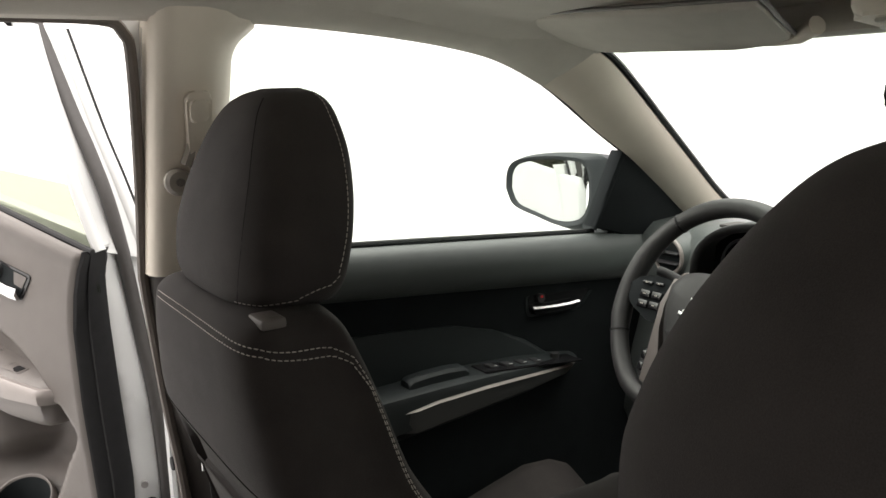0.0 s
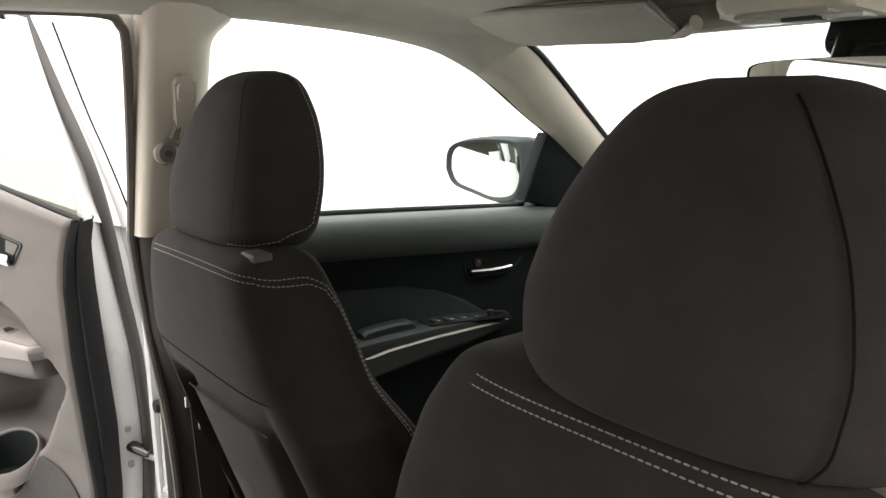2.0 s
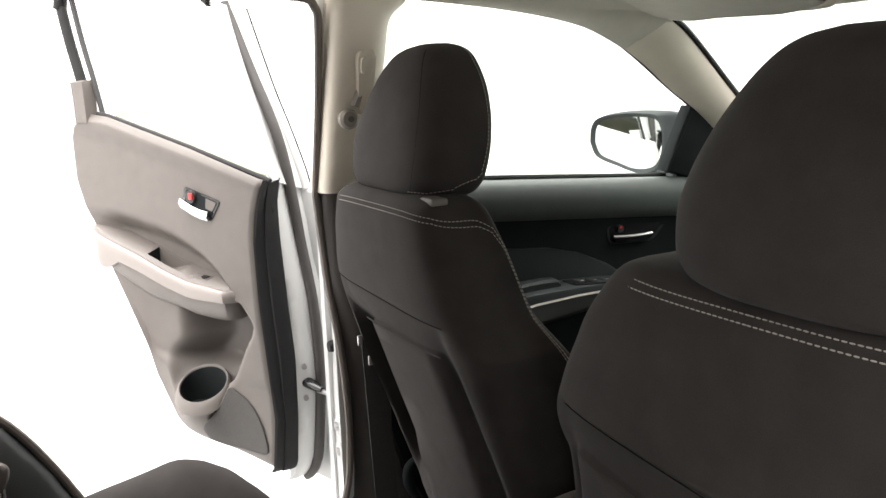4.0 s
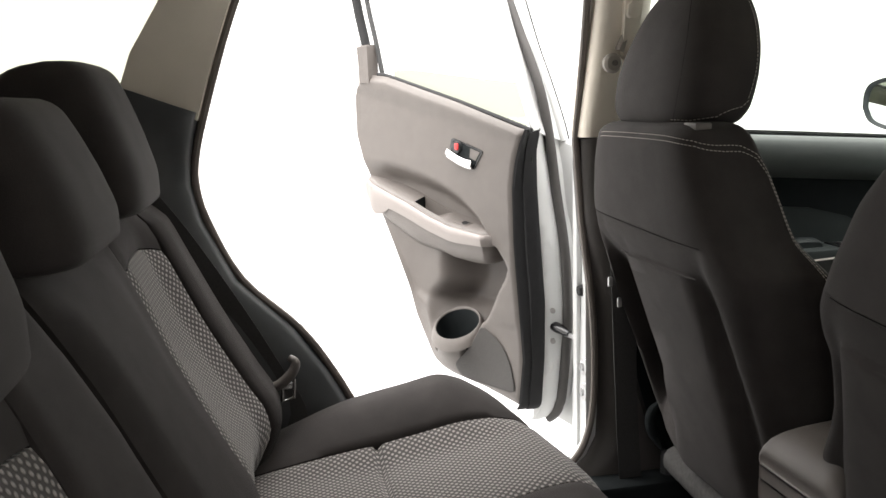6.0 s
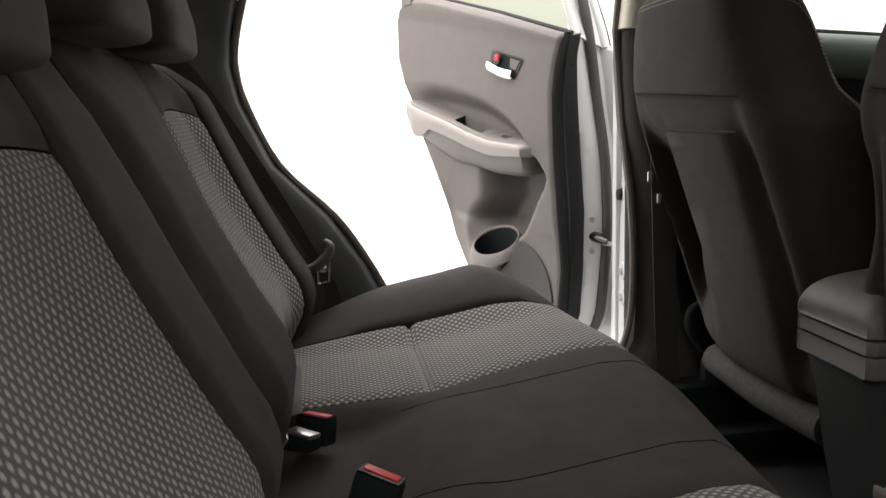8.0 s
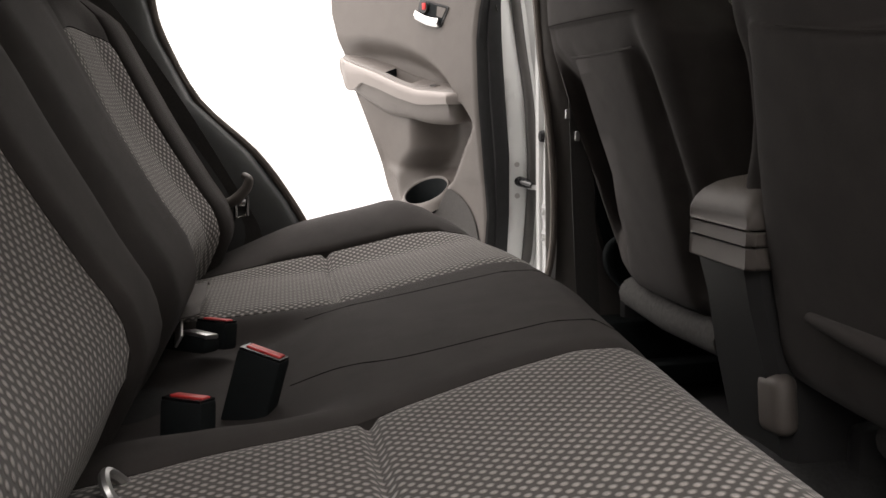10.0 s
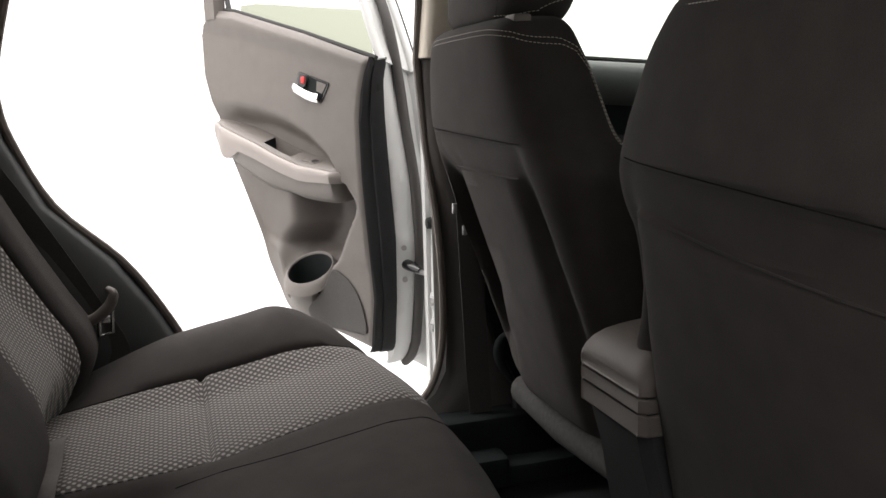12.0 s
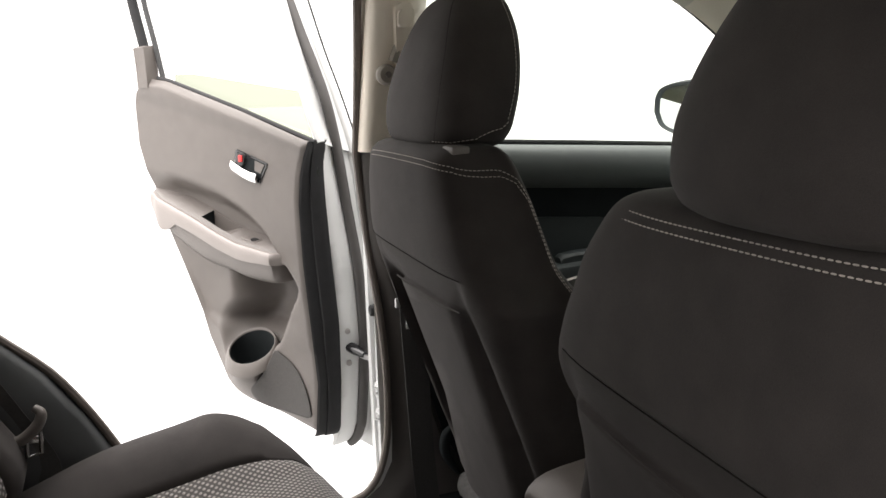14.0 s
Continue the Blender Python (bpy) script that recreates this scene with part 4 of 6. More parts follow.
# z, half width at the back, back y, edge y, front y, squareness of the back, half width at the front
SEAT_SHAPE = [(0.705, 0.16, 0.485, 0.545, 0.60, 0.7, 0.2), (0.715, 0.18, 0.47, 0.56, 0.615, 0.65, 0.24), (0.74, 0.185, 0.458, 0.56, 0.615, 0.6, 0.245), (0.8, 0.19, 0.443, 0.54, 0.60, 0.55, 0.25), (0.9, 0.193, 0.418, 0.51, 0.57, 0.5, 0.25), (1.0, 0.196, 0.386, 0.475, 0.538, 0.46, 0.25), (1.06, 0.2, 0.366, 0.455, 0.518, 0.44, 0.243), (1.1, 0.202, 0.354, 0.442, 0.504, 0.4, 0.228), (1.14, 0.198, 0.344, 0.432, 0.49, 0.38, 0.212), (1.17, 0.19, 0.34, 0.428, 0.482, 0.36, 0.192), (1.2, 0.18, 0.338, 0.424, 0.475, 0.35, 0.178), (1.225, 0.17, 0.336, 0.42, 0.468, 0.34, 0.172), (1.25, 0.158, 0.336, 0.414, 0.46, 0.33, 0.168), (1.268, 0.152, 0.338, 0.408, 0.452, 0.33, 0.16), (1.278, 0.146, 0.344, 0.404, 0.444, 0.36, 0.15), (1.285, 0.134, 0.354, 0.4, 0.434, 0.45, 0.136), (1.288, 0.11, 0.368, 0.398, 0.42, 0.5, 0.11)]



SEAT_BACK = list(SEAT_SHAPE)
SEAT_SIDE = [[(0.7, 0.0)], [(0.7, 0.0)]]       # how much wider the backrest is to its left and to its right, by height


def flare(x, z, w):
    """x moved outwards with the seat's own flare to either side."""
    return x * (1 + curve(z, SEAT_SIDE[0 if x < 0 else 1]) / w)


def seat_pt(z, a, grow=0.0):
    """Point of the backrest's surface at height z and angle a (0 to its right, minus 90 to the back)."""
    w, yb, ye, yf, e, wf = (curve(z, SEAT_BACK, k) for k in (1, 2, 3, 4, 5, 6))
    c, s = math.cos(a), math.sin(a)
    w += (wf - w) * smooth(0.0, 0.55, s)
    x = (w + grow) * math.copysign(abs(c) ** (e if s < 0 else 0.55), c)
    y = ye + (yf - ye + grow) * abs(s) ** 0.55 if s > 0 else ye - (ye - yb + grow) * abs(s) ** e
    return Vector((flare(x, z, w), y, z))


HEAD = [(1.277, 0.085, 0.380, 0.42, 0.452), (1.280, 0.106, 0.368, 0.424, 0.462), (1.289, 0.125, 0.358, 0.428, 0.468), (1.307, 0.138, 0.355, 0.434, 0.473), (1.34, 0.142, 0.358, 0.441, 0.479), (1.37, 0.136, 0.365, 0.448, 0.485), (1.40, 0.124, 0.375, 0.454, 0.49), (1.43, 0.106, 0.387, 0.459, 0.493), (1.455, 0.086, 0.400, 0.461, 0.492), (1.47, 0.070, 0.412, 0.462, 0.488), (1.479, 0.052, 0.425, 0.461, 0.48), (1.484, 0.028, 0.440, 0.46, 0.47)]



def head_pt(z, a, grow=0.0, soft=-0.12):
    """Point of the headrest's surface; soft rounds its rear corners."""
    w, yb, ye, yf = (curve(z, HEAD, k) for k in (1, 2, 3, 4))
    c, s = math.cos(a), math.sin(a)
    x = (w + grow + 0.026 * soft) * math.copysign(abs(c) ** (0.7 if s > 0 else 0.7 + soft), c)
    y = ye + (yf - ye + grow) * abs(s) ** 0.7 if s > 0 else ye - (ye - yb + grow) * abs(s) ** (0.75 + soft)
    return Vector((x, y, z))


def seam_on(fn, keys, grow, n=10):
    """A line over a surface, from (z, angle) keys."""
    out = []
    for (z0, a0), (z1, a1) in zip(keys, keys[1:]):
        for k in range(n):
            t = k / n
            out.append(fn(z0 + (z1 - z0) * t, radians(a0 + (a1 - a0) * t), grow))
    out.append(fn(keys[-1][0], radians(keys[-1][1]), grow))
    return out


BACKWARD = [(0.7, 0.03), (0.9, 0.03), (1.06, 0.022), (1.14, 0.022), (1.2, 0.012), (1.27, 0.0)]
DRIVER_SIDE = ([(0.7, 0.015), (0.85, 0.026), (0.95, 0.032), (1.05, 0.022), (1.14, 0.009), (1.28, 0.010)],
               [(0.7, 0.02), (0.8, 0.02), (1.0, 0.038), (1.09, 0.04), (1.14, 0.008), (1.2, 0.0)])
PASSENGER_SIDE = ([(0.7, 0.05), (0.8, 0.04), (0.9, 0.025), (1.0, -0.008), (1.06, -0.012), (1.13, 0.0), (1.2, 0.014), (1.24, 0.018), (1.27, 0.012)],
                  [(0.7, 0.0), (1.2, 0.0)])
WIDER = [(0.77, 0.15), (0.85, 0.14), (0.95, 0.125), (1.07, 0.088), (1.14, 0.050), (1.19, 0.030), (1.25, 0.016), (1.28, 0.010), (1.30, 0.006)]


def front_seat(label, m, spread, head, sides, yoke, hem, folded=False):
    """spread: 1 for the wider lower back, 0 for the plain one; head: place and width of the headrest; yoke and hem: height and slope of the back's seams."""
    SEAT_SIDE[:] = sides
    yoke_z = lambda x: yoke[0] + yoke[1] * x
    hem_z = lambda x: hem[0] + hem[1] * x + 0.010 * (x / 0.2) ** 2
    SEAT_BACK[:] = [(z, w + spread * interp(z, WIDER), yb - spread * interp(z, BACKWARD), ye - spread * interp(z, BACKWARD), yf - spread * interp(z, BACKWARD), e, max(w + spread * interp(z, WIDER) + 0.012, wf + 0.048 * smooth(1.15, 1.03, z))) for z, w, yb, ye, yf, e, wf in SEAT_SHAPE]
    st = thing("bucket_seat", label, "car seat", m, group="front seats")
    rings = []
    zs = []
    for a, b in zip(SEAT_BACK, SEAT_BACK[1:]):
        for k in range(3):
            zs.append(a[0] + (b[0] - a[0]) * k / 3)
    zs += [SEAT_BACK[-1][0]] + [1.035 + 0.003 * k for k in range(38)]
    zs.sort()
    for z in zs:
        ring = []
        for k in range(120):
            p = seat_pt(z, 2 * math.pi * k / 120)
            # a pocket panel stands proud below its hem, with hollows along the side strips
            if p.y < interp(z, SEAT_BACK, 3):
                q = abs(p.x) - spread * interp(z, WIDER)
                p.y += 0.007 * smooth(yoke_z(p.x) + 0.001, yoke_z(p.x) - 0.004, z) * smooth(0.19, 0.15, q)
                p.y -= 0.007 * smooth(hem_z(p.x) + 0.002, hem_z(p.x) - 0.003, z) * (smooth(0.145, 0.125, q) if p.x > 0 or spread else smooth(0.09, 0.075, q))
                if p.x < 0 and spread == 0:
                    p.y += 0.052 * smooth(1.12, 1.0, z) * smooth(0.066, 0.084, q) * smooth(0.192, 0.176, q) * smooth(0.74, 0.86, z)
                else:
                    p.y += 0.016 * smooth(1.13, 1.03, z) * math.exp(-((q - 0.155) / 0.022) ** 2) * smooth(0.72, 0.8, z)
                p.y += 0.002 * noise.noise(Vector((p.x * 9, z * 7, SX))) * smooth(1.08, 1.0, z)
            ring.append(tuple(p))
        rings.append(ring)
    part("backrest", loft(rings), FABRIC, st, "black fabric backrest", sharp=50)

    def on_back(x, z, d=0.0):
        """A point on the back's face."""
        w, yb, ye, yf, e, wf = (curve(z, SEAT_BACK, q) for q in (1, 2, 3, 4, 5, 6))
        c = min(1.0, abs(x) / w) ** (1 / e)
        return (flare(x, z, w), ye - (ye - yb) * math.sqrt(max(0.0, 1 - c * c)) ** e - d, z)
    # seams on the back
    hw = 0.165 + spread * 0.04
    part("yoke_seam", tube([on_back(x, yoke_z(x) + 0.001, 0.0004) for x in [hw * (k / 12 - 1) for k in range(25)]], 0.0006, 6), SEAM, st)
    hw = 0.13 + spread * 0.08
    part("pocket_hem", tube([on_back(x, hem_z(x), -0.0005) for x in [-(hw - 0.055) + (2 * hw - 0.055) * k / 24 for k in range(25)]], 0.0012, 6), FABRIC, st)
    if folded:
        fold = [on_back(-0.165 + 0.435 * k / 24, 0.806 - 0.022 * k / 24, 0.006) for k in range(25)]
        part("pocket_fold", tube(fold, [0.006 + 0.008 * math.sin(math.pi * k / 24) for k in range(25)], 10), FABRIC, st, "sagging edge of the map pocket")
    # double stitching over the shoulders and down the bolster fronts
    for off in (0.0, 0.0065):
        for s in (1, -1):
            up = 0.008 if folded else 0.0
            keys = [(1.272 - off, -90), (1.271 + up * 0.3 - off, -70), (1.268 + up * 0.8 - off, -45), (1.265 + up - off, -22), (1.258 + up - off, 0 - off * 300), (1.245 - off * 0.6, 18 - off * 900), (1.22 - off * 0.3, 24 - off * 500), (1.18, 24 - off * 450), (1.12, 22 - off * 420), (1.05, 20 - off * 400), (0.96, 20 - off * 400)]
            path = [p if s > 0 else Vector((-p.x, p.y, p.z)) for p in seam_on(seat_pt, keys, 0.0006, 12)]
            nrm = [Vector((p.x, p.y - interp(p.z, SEAT_BACK, 3), 0.03 if p.z > 1.24 else 0)) for p in path]
            tagged(part("shoulder_stitching", stitches(path, nrm, 0.0056, 0.0042, 0.0006), THREAD, st, "pale row of stitches"), kind="stuff")
    # headrest
    rings = []
    zs = []
    for a, b in zip(HEAD, HEAD[1:]):
        for k in range(5):
            zs.append(a[0] + (b[0] - a[0]) * k / 5)
    zs.append(HEAD[-1][0])
    for z in zs:
        ring = []
        for k in range(96):
            p = head_pt(z, 2 * math.pi * k / 96, 0.0, 0.1 if folded else -0.12)
            ring.append(tuple(p))
        rings.append(ring)
    hd = part("headrest", loft(rings), FABRIC, st, "black fabric headrest", sharp=60)
    hd.matrix_basis = Matrix.Translation(Vector(head[0])) @ Matrix.Translation((0, 0, 1.28)) @ Matrix.Diagonal((*head[1], 1)) @ Matrix.Translation((0, 0, -1.28))
    for s in ((1,) if folded else (-1, 1)):
        k1 = [(z, a + 6 * folded) for z, a in ((1.284, -58), (1.30, -57), (1.34, -56), (1.40, -56), (1.45, -58), (1.474, -60))]
        pth = [p if s > 0 else Vector((-p.x, p.y, p.z)) for p in seam_on(head_pt, k1, -0.0006, 6)]
        part("headrest_seam", tube(pth, 0.0008, 6), SEAM, hd)
    for s in (1, -1):
        keys = [(1.289, -60), (1.288, -35), (1.292, -10)] * (not folded) + [(1.31, 6), (1.36, 9), (1.42, 9), (1.46, 9), (1.476, 12)]
        path = [p if s > 0 else Vector((-p.x, p.y, p.z)) for p in seam_on(head_pt, keys, 0.0006, 12)]
        nrm = [Vector((p.x, p.y - 0.43, -0.03 if p.z < 1.31 else 0)) for p in path]
        part("headrest_stitching", stitches(path, nrm, 0.0056, 0.0042, 0.00055), THREAD, hd, "pale stitches along the front edge")
    for s in (-1, 1):
        part("headrest_post", tube([(s * 0.075, 0.40, 1.26), (s * 0.075, 0.405, 1.32)], 0.006, 10), CHROME, st, "steel post")
        part("post_collar", loft([[(s * 0.075 + math.cos(a) * r, 0.40 + math.sin(a) * r * 0.75, z) for a in (2 * math.pi * k / 16 for k in range(16))] for r, z in ((0.018, 1.275), (0.018, 1.288), (0.014, 1.292), (0.009, 1.293))]), DARKTRIM, st, "black plastic collar")
    part("headrest_catch", box((0.128, 0.374, 1.283), (0.035, 0.024, 0.010), 0.003), TRIM, st, "grey plastic headrest catch")
    # cushion, base, rails and side fittings
    rings = []
    for y, hw, zt, zb in ((0.56, 0.2, 0.71, 0.66), (0.60, 0.24, 0.755, 0.64), (0.68, 0.26, 0.782, 0.60), (0.8, 0.262, 0.81, 0.56), (0.92, 0.258, 0.842, 0.58), (0.97, 0.25, 0.842, 0.59), (1.0, 0.24, 0.83, 0.60), (1.02, 0.225, 0.80, 0.63)):
        ring = []
        for k in range(41):
            x = -hw + 2 * hw * k / 40
            q = abs(x) / hw
            ring.append((x, y, zt + 0.03 * smooth(0.55, 0.85, q) - 0.05 * smooth(0.86, 1.0, q)))
        ring += [(hw, y, zb), (-hw, y, zb)]
        rings.append(ring)
    part("cushion", loft(rings), FABRIC, st, "black fabric seat cushion", sharp=50)
    part("cushion_insert", sheet(lambda u, v: (-0.12 + 0.24 * u, 0.60 + 0.34 * v, 0.768 + 0.080 * v + 0.004 * math.sin(math.pi * u)), 8, 8), CLOTH_FLAT, st, "grey dotted cloth insert")
    part("backrest_lining", tube([(-0.18, 0.515, 0.678), (-0.17, 0.508, 0.678), (0.0, 0.503, 0.676), (0.17, 0.508, 0.678), (0.18, 0.515, 0.678)], [0.008, 0.028, 0.030, 0.028, 0.008], 14), GREYCARPET, st, "grey flock lining below the backrest")
    for s in (-1, 1):
        part("side_shield", box((s * 0.262, 0.70, 0.60), (0.03, 0.36, 0.11), 0.014), DARKTRIM, st, "black plastic side shield")
        part("seat_rail", box((s * 0.2, 0.74, 0.515), (0.05, 0.56, 0.04), 0.006), INSERT, st, "dark seat rail")
        part("rail_cover", box((s * 0.2, 0.445, 0.525), (0.06, 0.07, 0.06), 0.012), INSERT, st)
        arc = spline([(s * 0.215, 0.50, 0.775), (s * 0.225, 0.482, 0.75), (s * 0.225, 0.482, 0.715), (s * 0.215, 0.50, 0.68)], 5)
        part("recliner_cover", tube([tuple(p) for p in arc], [0.004 + 0.006 * math.sin(math.pi * k / (len(arc) - 1)) for k in range(len(arc))], 10), INSERT, st, "curved plastic recliner cover")
    if folded:
        part("hinge_cover", box((-0.284, 0.440, 0.680), (0.050, 0.032, 0.072), 0.015, Matrix.Rotation(radians(-8), 4, "Y"), seg=4), TRIM, st, "rounded grey hinge cover")
    return st


front_seat("black fabric driver's seat with pale double stitching, behind the wheel", pose(SX, 0, 0), 0.0, ((-0.016, 0, 0.002), (1.075, 1, 1)), DRIVER_SIDE, (1.1335, -0.037), (1.082, -0.02))
front_seat("black fabric front passenger seat with pale double stitching", pose(SX + 0.674, 0.004, -0.011), 1.0, ((0.028, -0.03, 0.0), (1.0, 1, 0.93)), PASSENGER_SIDE, (1.1255, -0.076), (1.068, -0.08), True)
for k, (y, z) in enumerate(((0.412, 0.995), (0.412, 0.955))):
    c = part("belt_guide_clip", box((-0.694, y + 0.018 * k, z), (0.005, 0.009, 0.018), 0.002), METAL)
    tagged(c, "small metal clip beside the driver's seat", "clip", group="belt clips")


# ---- front seat belt on the pillar ----
def front_belt():
    sb = thing("front_seat_belt", "beige seat belt anchor on the middle pillar", "seat belt")
    x = lambda z: xs(z) + 0.036
    o = rounded([(0.400, 1.486), (0.432, 1.488), (0.432, 1.39), (0.411, 1.385)], 0.012)
    part("height_adjuster", prism(o, lambda p, d: (x(p[1]) - 0.006 + d, p[0], p[1]), 0.016, 0.004), PILLAR, sb, "beige sliding cover")
    part("adjuster_button", prism(rounded([(0.405, 1.476), (0.428, 1.478), (0.428, 1.452), (0.406, 1.450)], 0.006), lambda p, d: (x(p[1]) + 0.008 + d, p[0], p[1]), 0.008, 0.003), PILLAR, sb, "push button")
    part("anchor", loft([[(x(1.378) + dx, 0.394 + math.cos(a) * r, 1.38 + math.sin(a) * r * 1.05) for a in (2 * math.pi * k / 20 for k in range(20))] for dx, r in ((0.0, 0.015), (0.012, 0.016), (0.017, 0.012))]), BELTBEIGE, sb, "beige anchor cover")
    part("bolt", tube([(x(1.378) + 0.015, 0.395, 1.38), (x(1.378) + 0.02, 0.395, 1.38)], 0.005, 10), TRIM, sb, "grey bolt")
    part("guide_loop", tube([(x(1.38) + 0.012, 0.405, 1.40), (x(1.38) + 0.018, 0.416, 1.43), (x(1.38) + 0.018, 0.419, 1.455)], 0.008, 8), BELTBEIGE, sb)
    pts = [(-0.72, 0.44, 1.14), (-0.70, 0.44, 0.95), (-0.70, 0.45, 0.70), (-0.70, 0.46, 0.56)]
    rings = [[(a, b - 0.022, c), (a, b + 0.022, c), (a + 0.002, b + 0.022, c), (a + 0.002, b - 0.022, c)] for a, b, c in pts]
    part("webbing", loft(rings), BELT, sb, "black webbing")


front_belt()


# ---- rear bench ----
def cushion_z(x, y):
    z = interp(y, [(-0.26, 0.752), (-0.20, 0.757), (-0.04, 0.765), (0.10, 0.790), (0.17, 0.801), (0.215, 0.80), (0.245, 0.783), (0.265, 0.752)])
    for s, c in ((-1, CX), (1, 0.0)):
        e = s * (x - c)
        z += 0.066 * smooth(0.42, 0.575, e) * smooth(-0.30, -0.02, y) * smooth(0.29, 0.08, y) - 0.04 * smooth(0.60, 0.66, e)
    z -= 0.036 * smooth(-0.02, -0.15, y) * smooth(-0.30, -0.24, x) * smooth(0.12, 0.06, x)
    return z


BENCH_FRONT = [(-0.70, -0.055), (-0.60, -0.03), (-0.50, -0.010), (-0.38, 0.004), (-0.20, 0.004), (-0.05, -0.010), (0.10, -0.025), (0.27, -0.038), (0.45, -0.045), (0.60, -0.06)]
FAR_EDGE = [(-0.27, -0.293), (-0.15, -0.295), (-0.02, -0.300), (0.05, -0.312), (0.13, -0.325), (0.27, -0.345)]      # y, x of the cloth's edges on the cushion
NEAR_EDGE = [(-0.27, 0.190), (-0.22, 0.182), (-0.16, 0.163), (-0.05, 0.142), (0.0, 0.124), (0.09, 0.108), (0.20, 0.103), (0.27, 0.102)]


def edge_at(e, k, gap=0.0):
    """A strip's edge: a fixed place, or a line of (key, place)."""
    return (curve(k, e) if isinstance(e, list) else e) + gap


def bench_strip(name, x0, x1, material, parent, label="", seam=False, puff=0.004):
    mid = lambda e: edge_at(e, 0.0)
    xn = max(8, int((mid(x1) - mid(x0)) / 0.014))
    ys = [-0.27 + 0.015 * k for k in range(31)] + [0.19, 0.2, 0.21, 0.22, 0.23, 0.24, 0.25, 0.258, 0.264]
    if seam:
        ys = sorted(ys + [-0.052, -0.048, -0.044, -0.041, -0.038, -0.035, -0.032, -0.028])
    rings = []
    for k in range(xn + 1):
        f = k / xn
        f = f * 0.7 + 0.3 * smooth(0, 1, f)
        ring = []
        for y in ys + [0.2681, 0.2682, 0.2683, -0.2701]:
            a, b = edge_at(x0, y, 0.001), edge_at(x1, y, -0.001)
            x = a + (b - a) * f
            front = curve(x, BENCH_FRONT) * smooth(0.0, 0.25, y)
            if y in (0.2681, 0.2682, 0.2683, -0.2701):
                low = {0.2681: (0.0, 0.72), 0.2682: (-0.006, 0.66), 0.2683: (-0.023, 0.60), -0.2701: (0.0, 0.60)}[y]
                ring.append((x, (y if y < 0 else 0.268) + low[0] + front, low[1]))
                continue
            dz = puff * (smooth(0, 0.016, min(x - a, b - x)) - 1)
            g = -0.0075 * math.exp(-((y + 0.038) / 0.006) ** 2) if seam else 0
            ring.append((x, y + front, cushion_z(x, y) + dz + g))
        rings.append(ring)
    return part(name, loft(rings), material, parent, label, sharp=55)


def back_y(x, z):
    """Front face of the rear backrests."""
    y = curve(z, [(0.70, -0.290), (0.73, -0.266), (0.76, -0.246), (0.79, -0.231), (0.82, -0.219), (0.85, -0.223), (0.90, -0.250), (1.0, -0.303), (1.10, -0.350), (1.16, -0.378), (1.19, -0.394), (1.205, -0.412), (1.21, -0.435)])
    for c, h in ((-0.46, 0.12), (0.275, 0.14)):
        q = (x - c) / h
        y -= 0.012 * math.exp(-q * q * 1.5) * smooth(0.75, 0.95, z) * smooth(1.16, 1.0, z)
    for s, c in ((-1, CX), (1, 0.0)):
        e = s * (x - c)
        y += 0.035 * smooth(0.45, 0.535, e) * smooth(1.21, 1.15, z) - 0.06 * smooth(0.60, 0.66, e)
    y -= 0.012 * smooth(-0.27, -0.33, x) * smooth(0.84, 0.80, z) * smooth(-0.52, -0.46, x)
    m = interp(z, FOLD)
    y += 0.014 * smooth(-0.36, -0.24, x) * smooth(m - 0.002, m - 0.06, x) * smooth(1.2, 1.12, z)
    y += 0.010 * smooth(m + 0.004, m + 0.05, x) * smooth(0.15, 0.10, x) * smooth(1.2, 1.12, z)
    return y


FOLD = [(0.70, -0.030), (0.87, -0.032), (0.95, -0.050), (1.05, -0.058), (1.12, -0.045), (1.21, -0.012)]       # z, x of the gap between the two backrests
FAR_CLOTH = [(0.70, -0.318), (0.845, -0.330), (0.906, -0.358), (0.984, -0.388), (1.06, -0.402), (1.12, -0.395), (1.21, -0.375)]
NEAR_CLOTH = [(0.70, 0.150), (0.80, 0.132), (0.84, 0.121), (0.95, 0.121), (1.21, 0.118)]


def back_strip(name, x0, x1, z0, z1, material, parent, label="", puff=0.004, thick=0.09, topcap=False, arch=0.0):
    """arch: by how much the strip's lower (for a cap) or upper edge falls towards its sides."""
    mid = lambda e: edge_at(e, 0.95)
    xn = max(6, int((mid(x1) - mid(x0)) / 0.012))
    zn = max(4, int((z1 - z0) / 0.018))
    rings = []
    for k in range(xn + 1):
        f = k / xn
        f = f * 0.7 + 0.3 * smooth(0, 1, f)
        drop = arch * abs(2 * f - 1) ** 3
        za, zb = (z0 - drop, z1) if topcap else (z0, z1 - drop)
        ring = []
        for j in range(zn + 1):
            g = j / zn
            z = za + (zb - za) * (g * 0.7 + 0.3 * smooth(0, 1, g))
            a, b = edge_at(x0, z, 0.001), edge_at(x1, z, -0.001)
            x = a + (b - a) * f
            dy = puff * (smooth(0, 0.016, min(x - a, b - x)) - 1)
            ez = min(z - za, zb - z) if not topcap else z - za
            ring.append((x, back_y(x, z) + dy + puff * 0.7 * (smooth(0, 0.014, ez) - 1), z))
        ring += [(ring[-1][0], back_y(x, zb) - thick, zb + (0.004 if topcap else 0)), (ring[0][0], back_y(ring[0][0], za) - thick, za)]
        rings.append(ring)
    return part(name, loft(rings), material, parent, label, sharp=55)


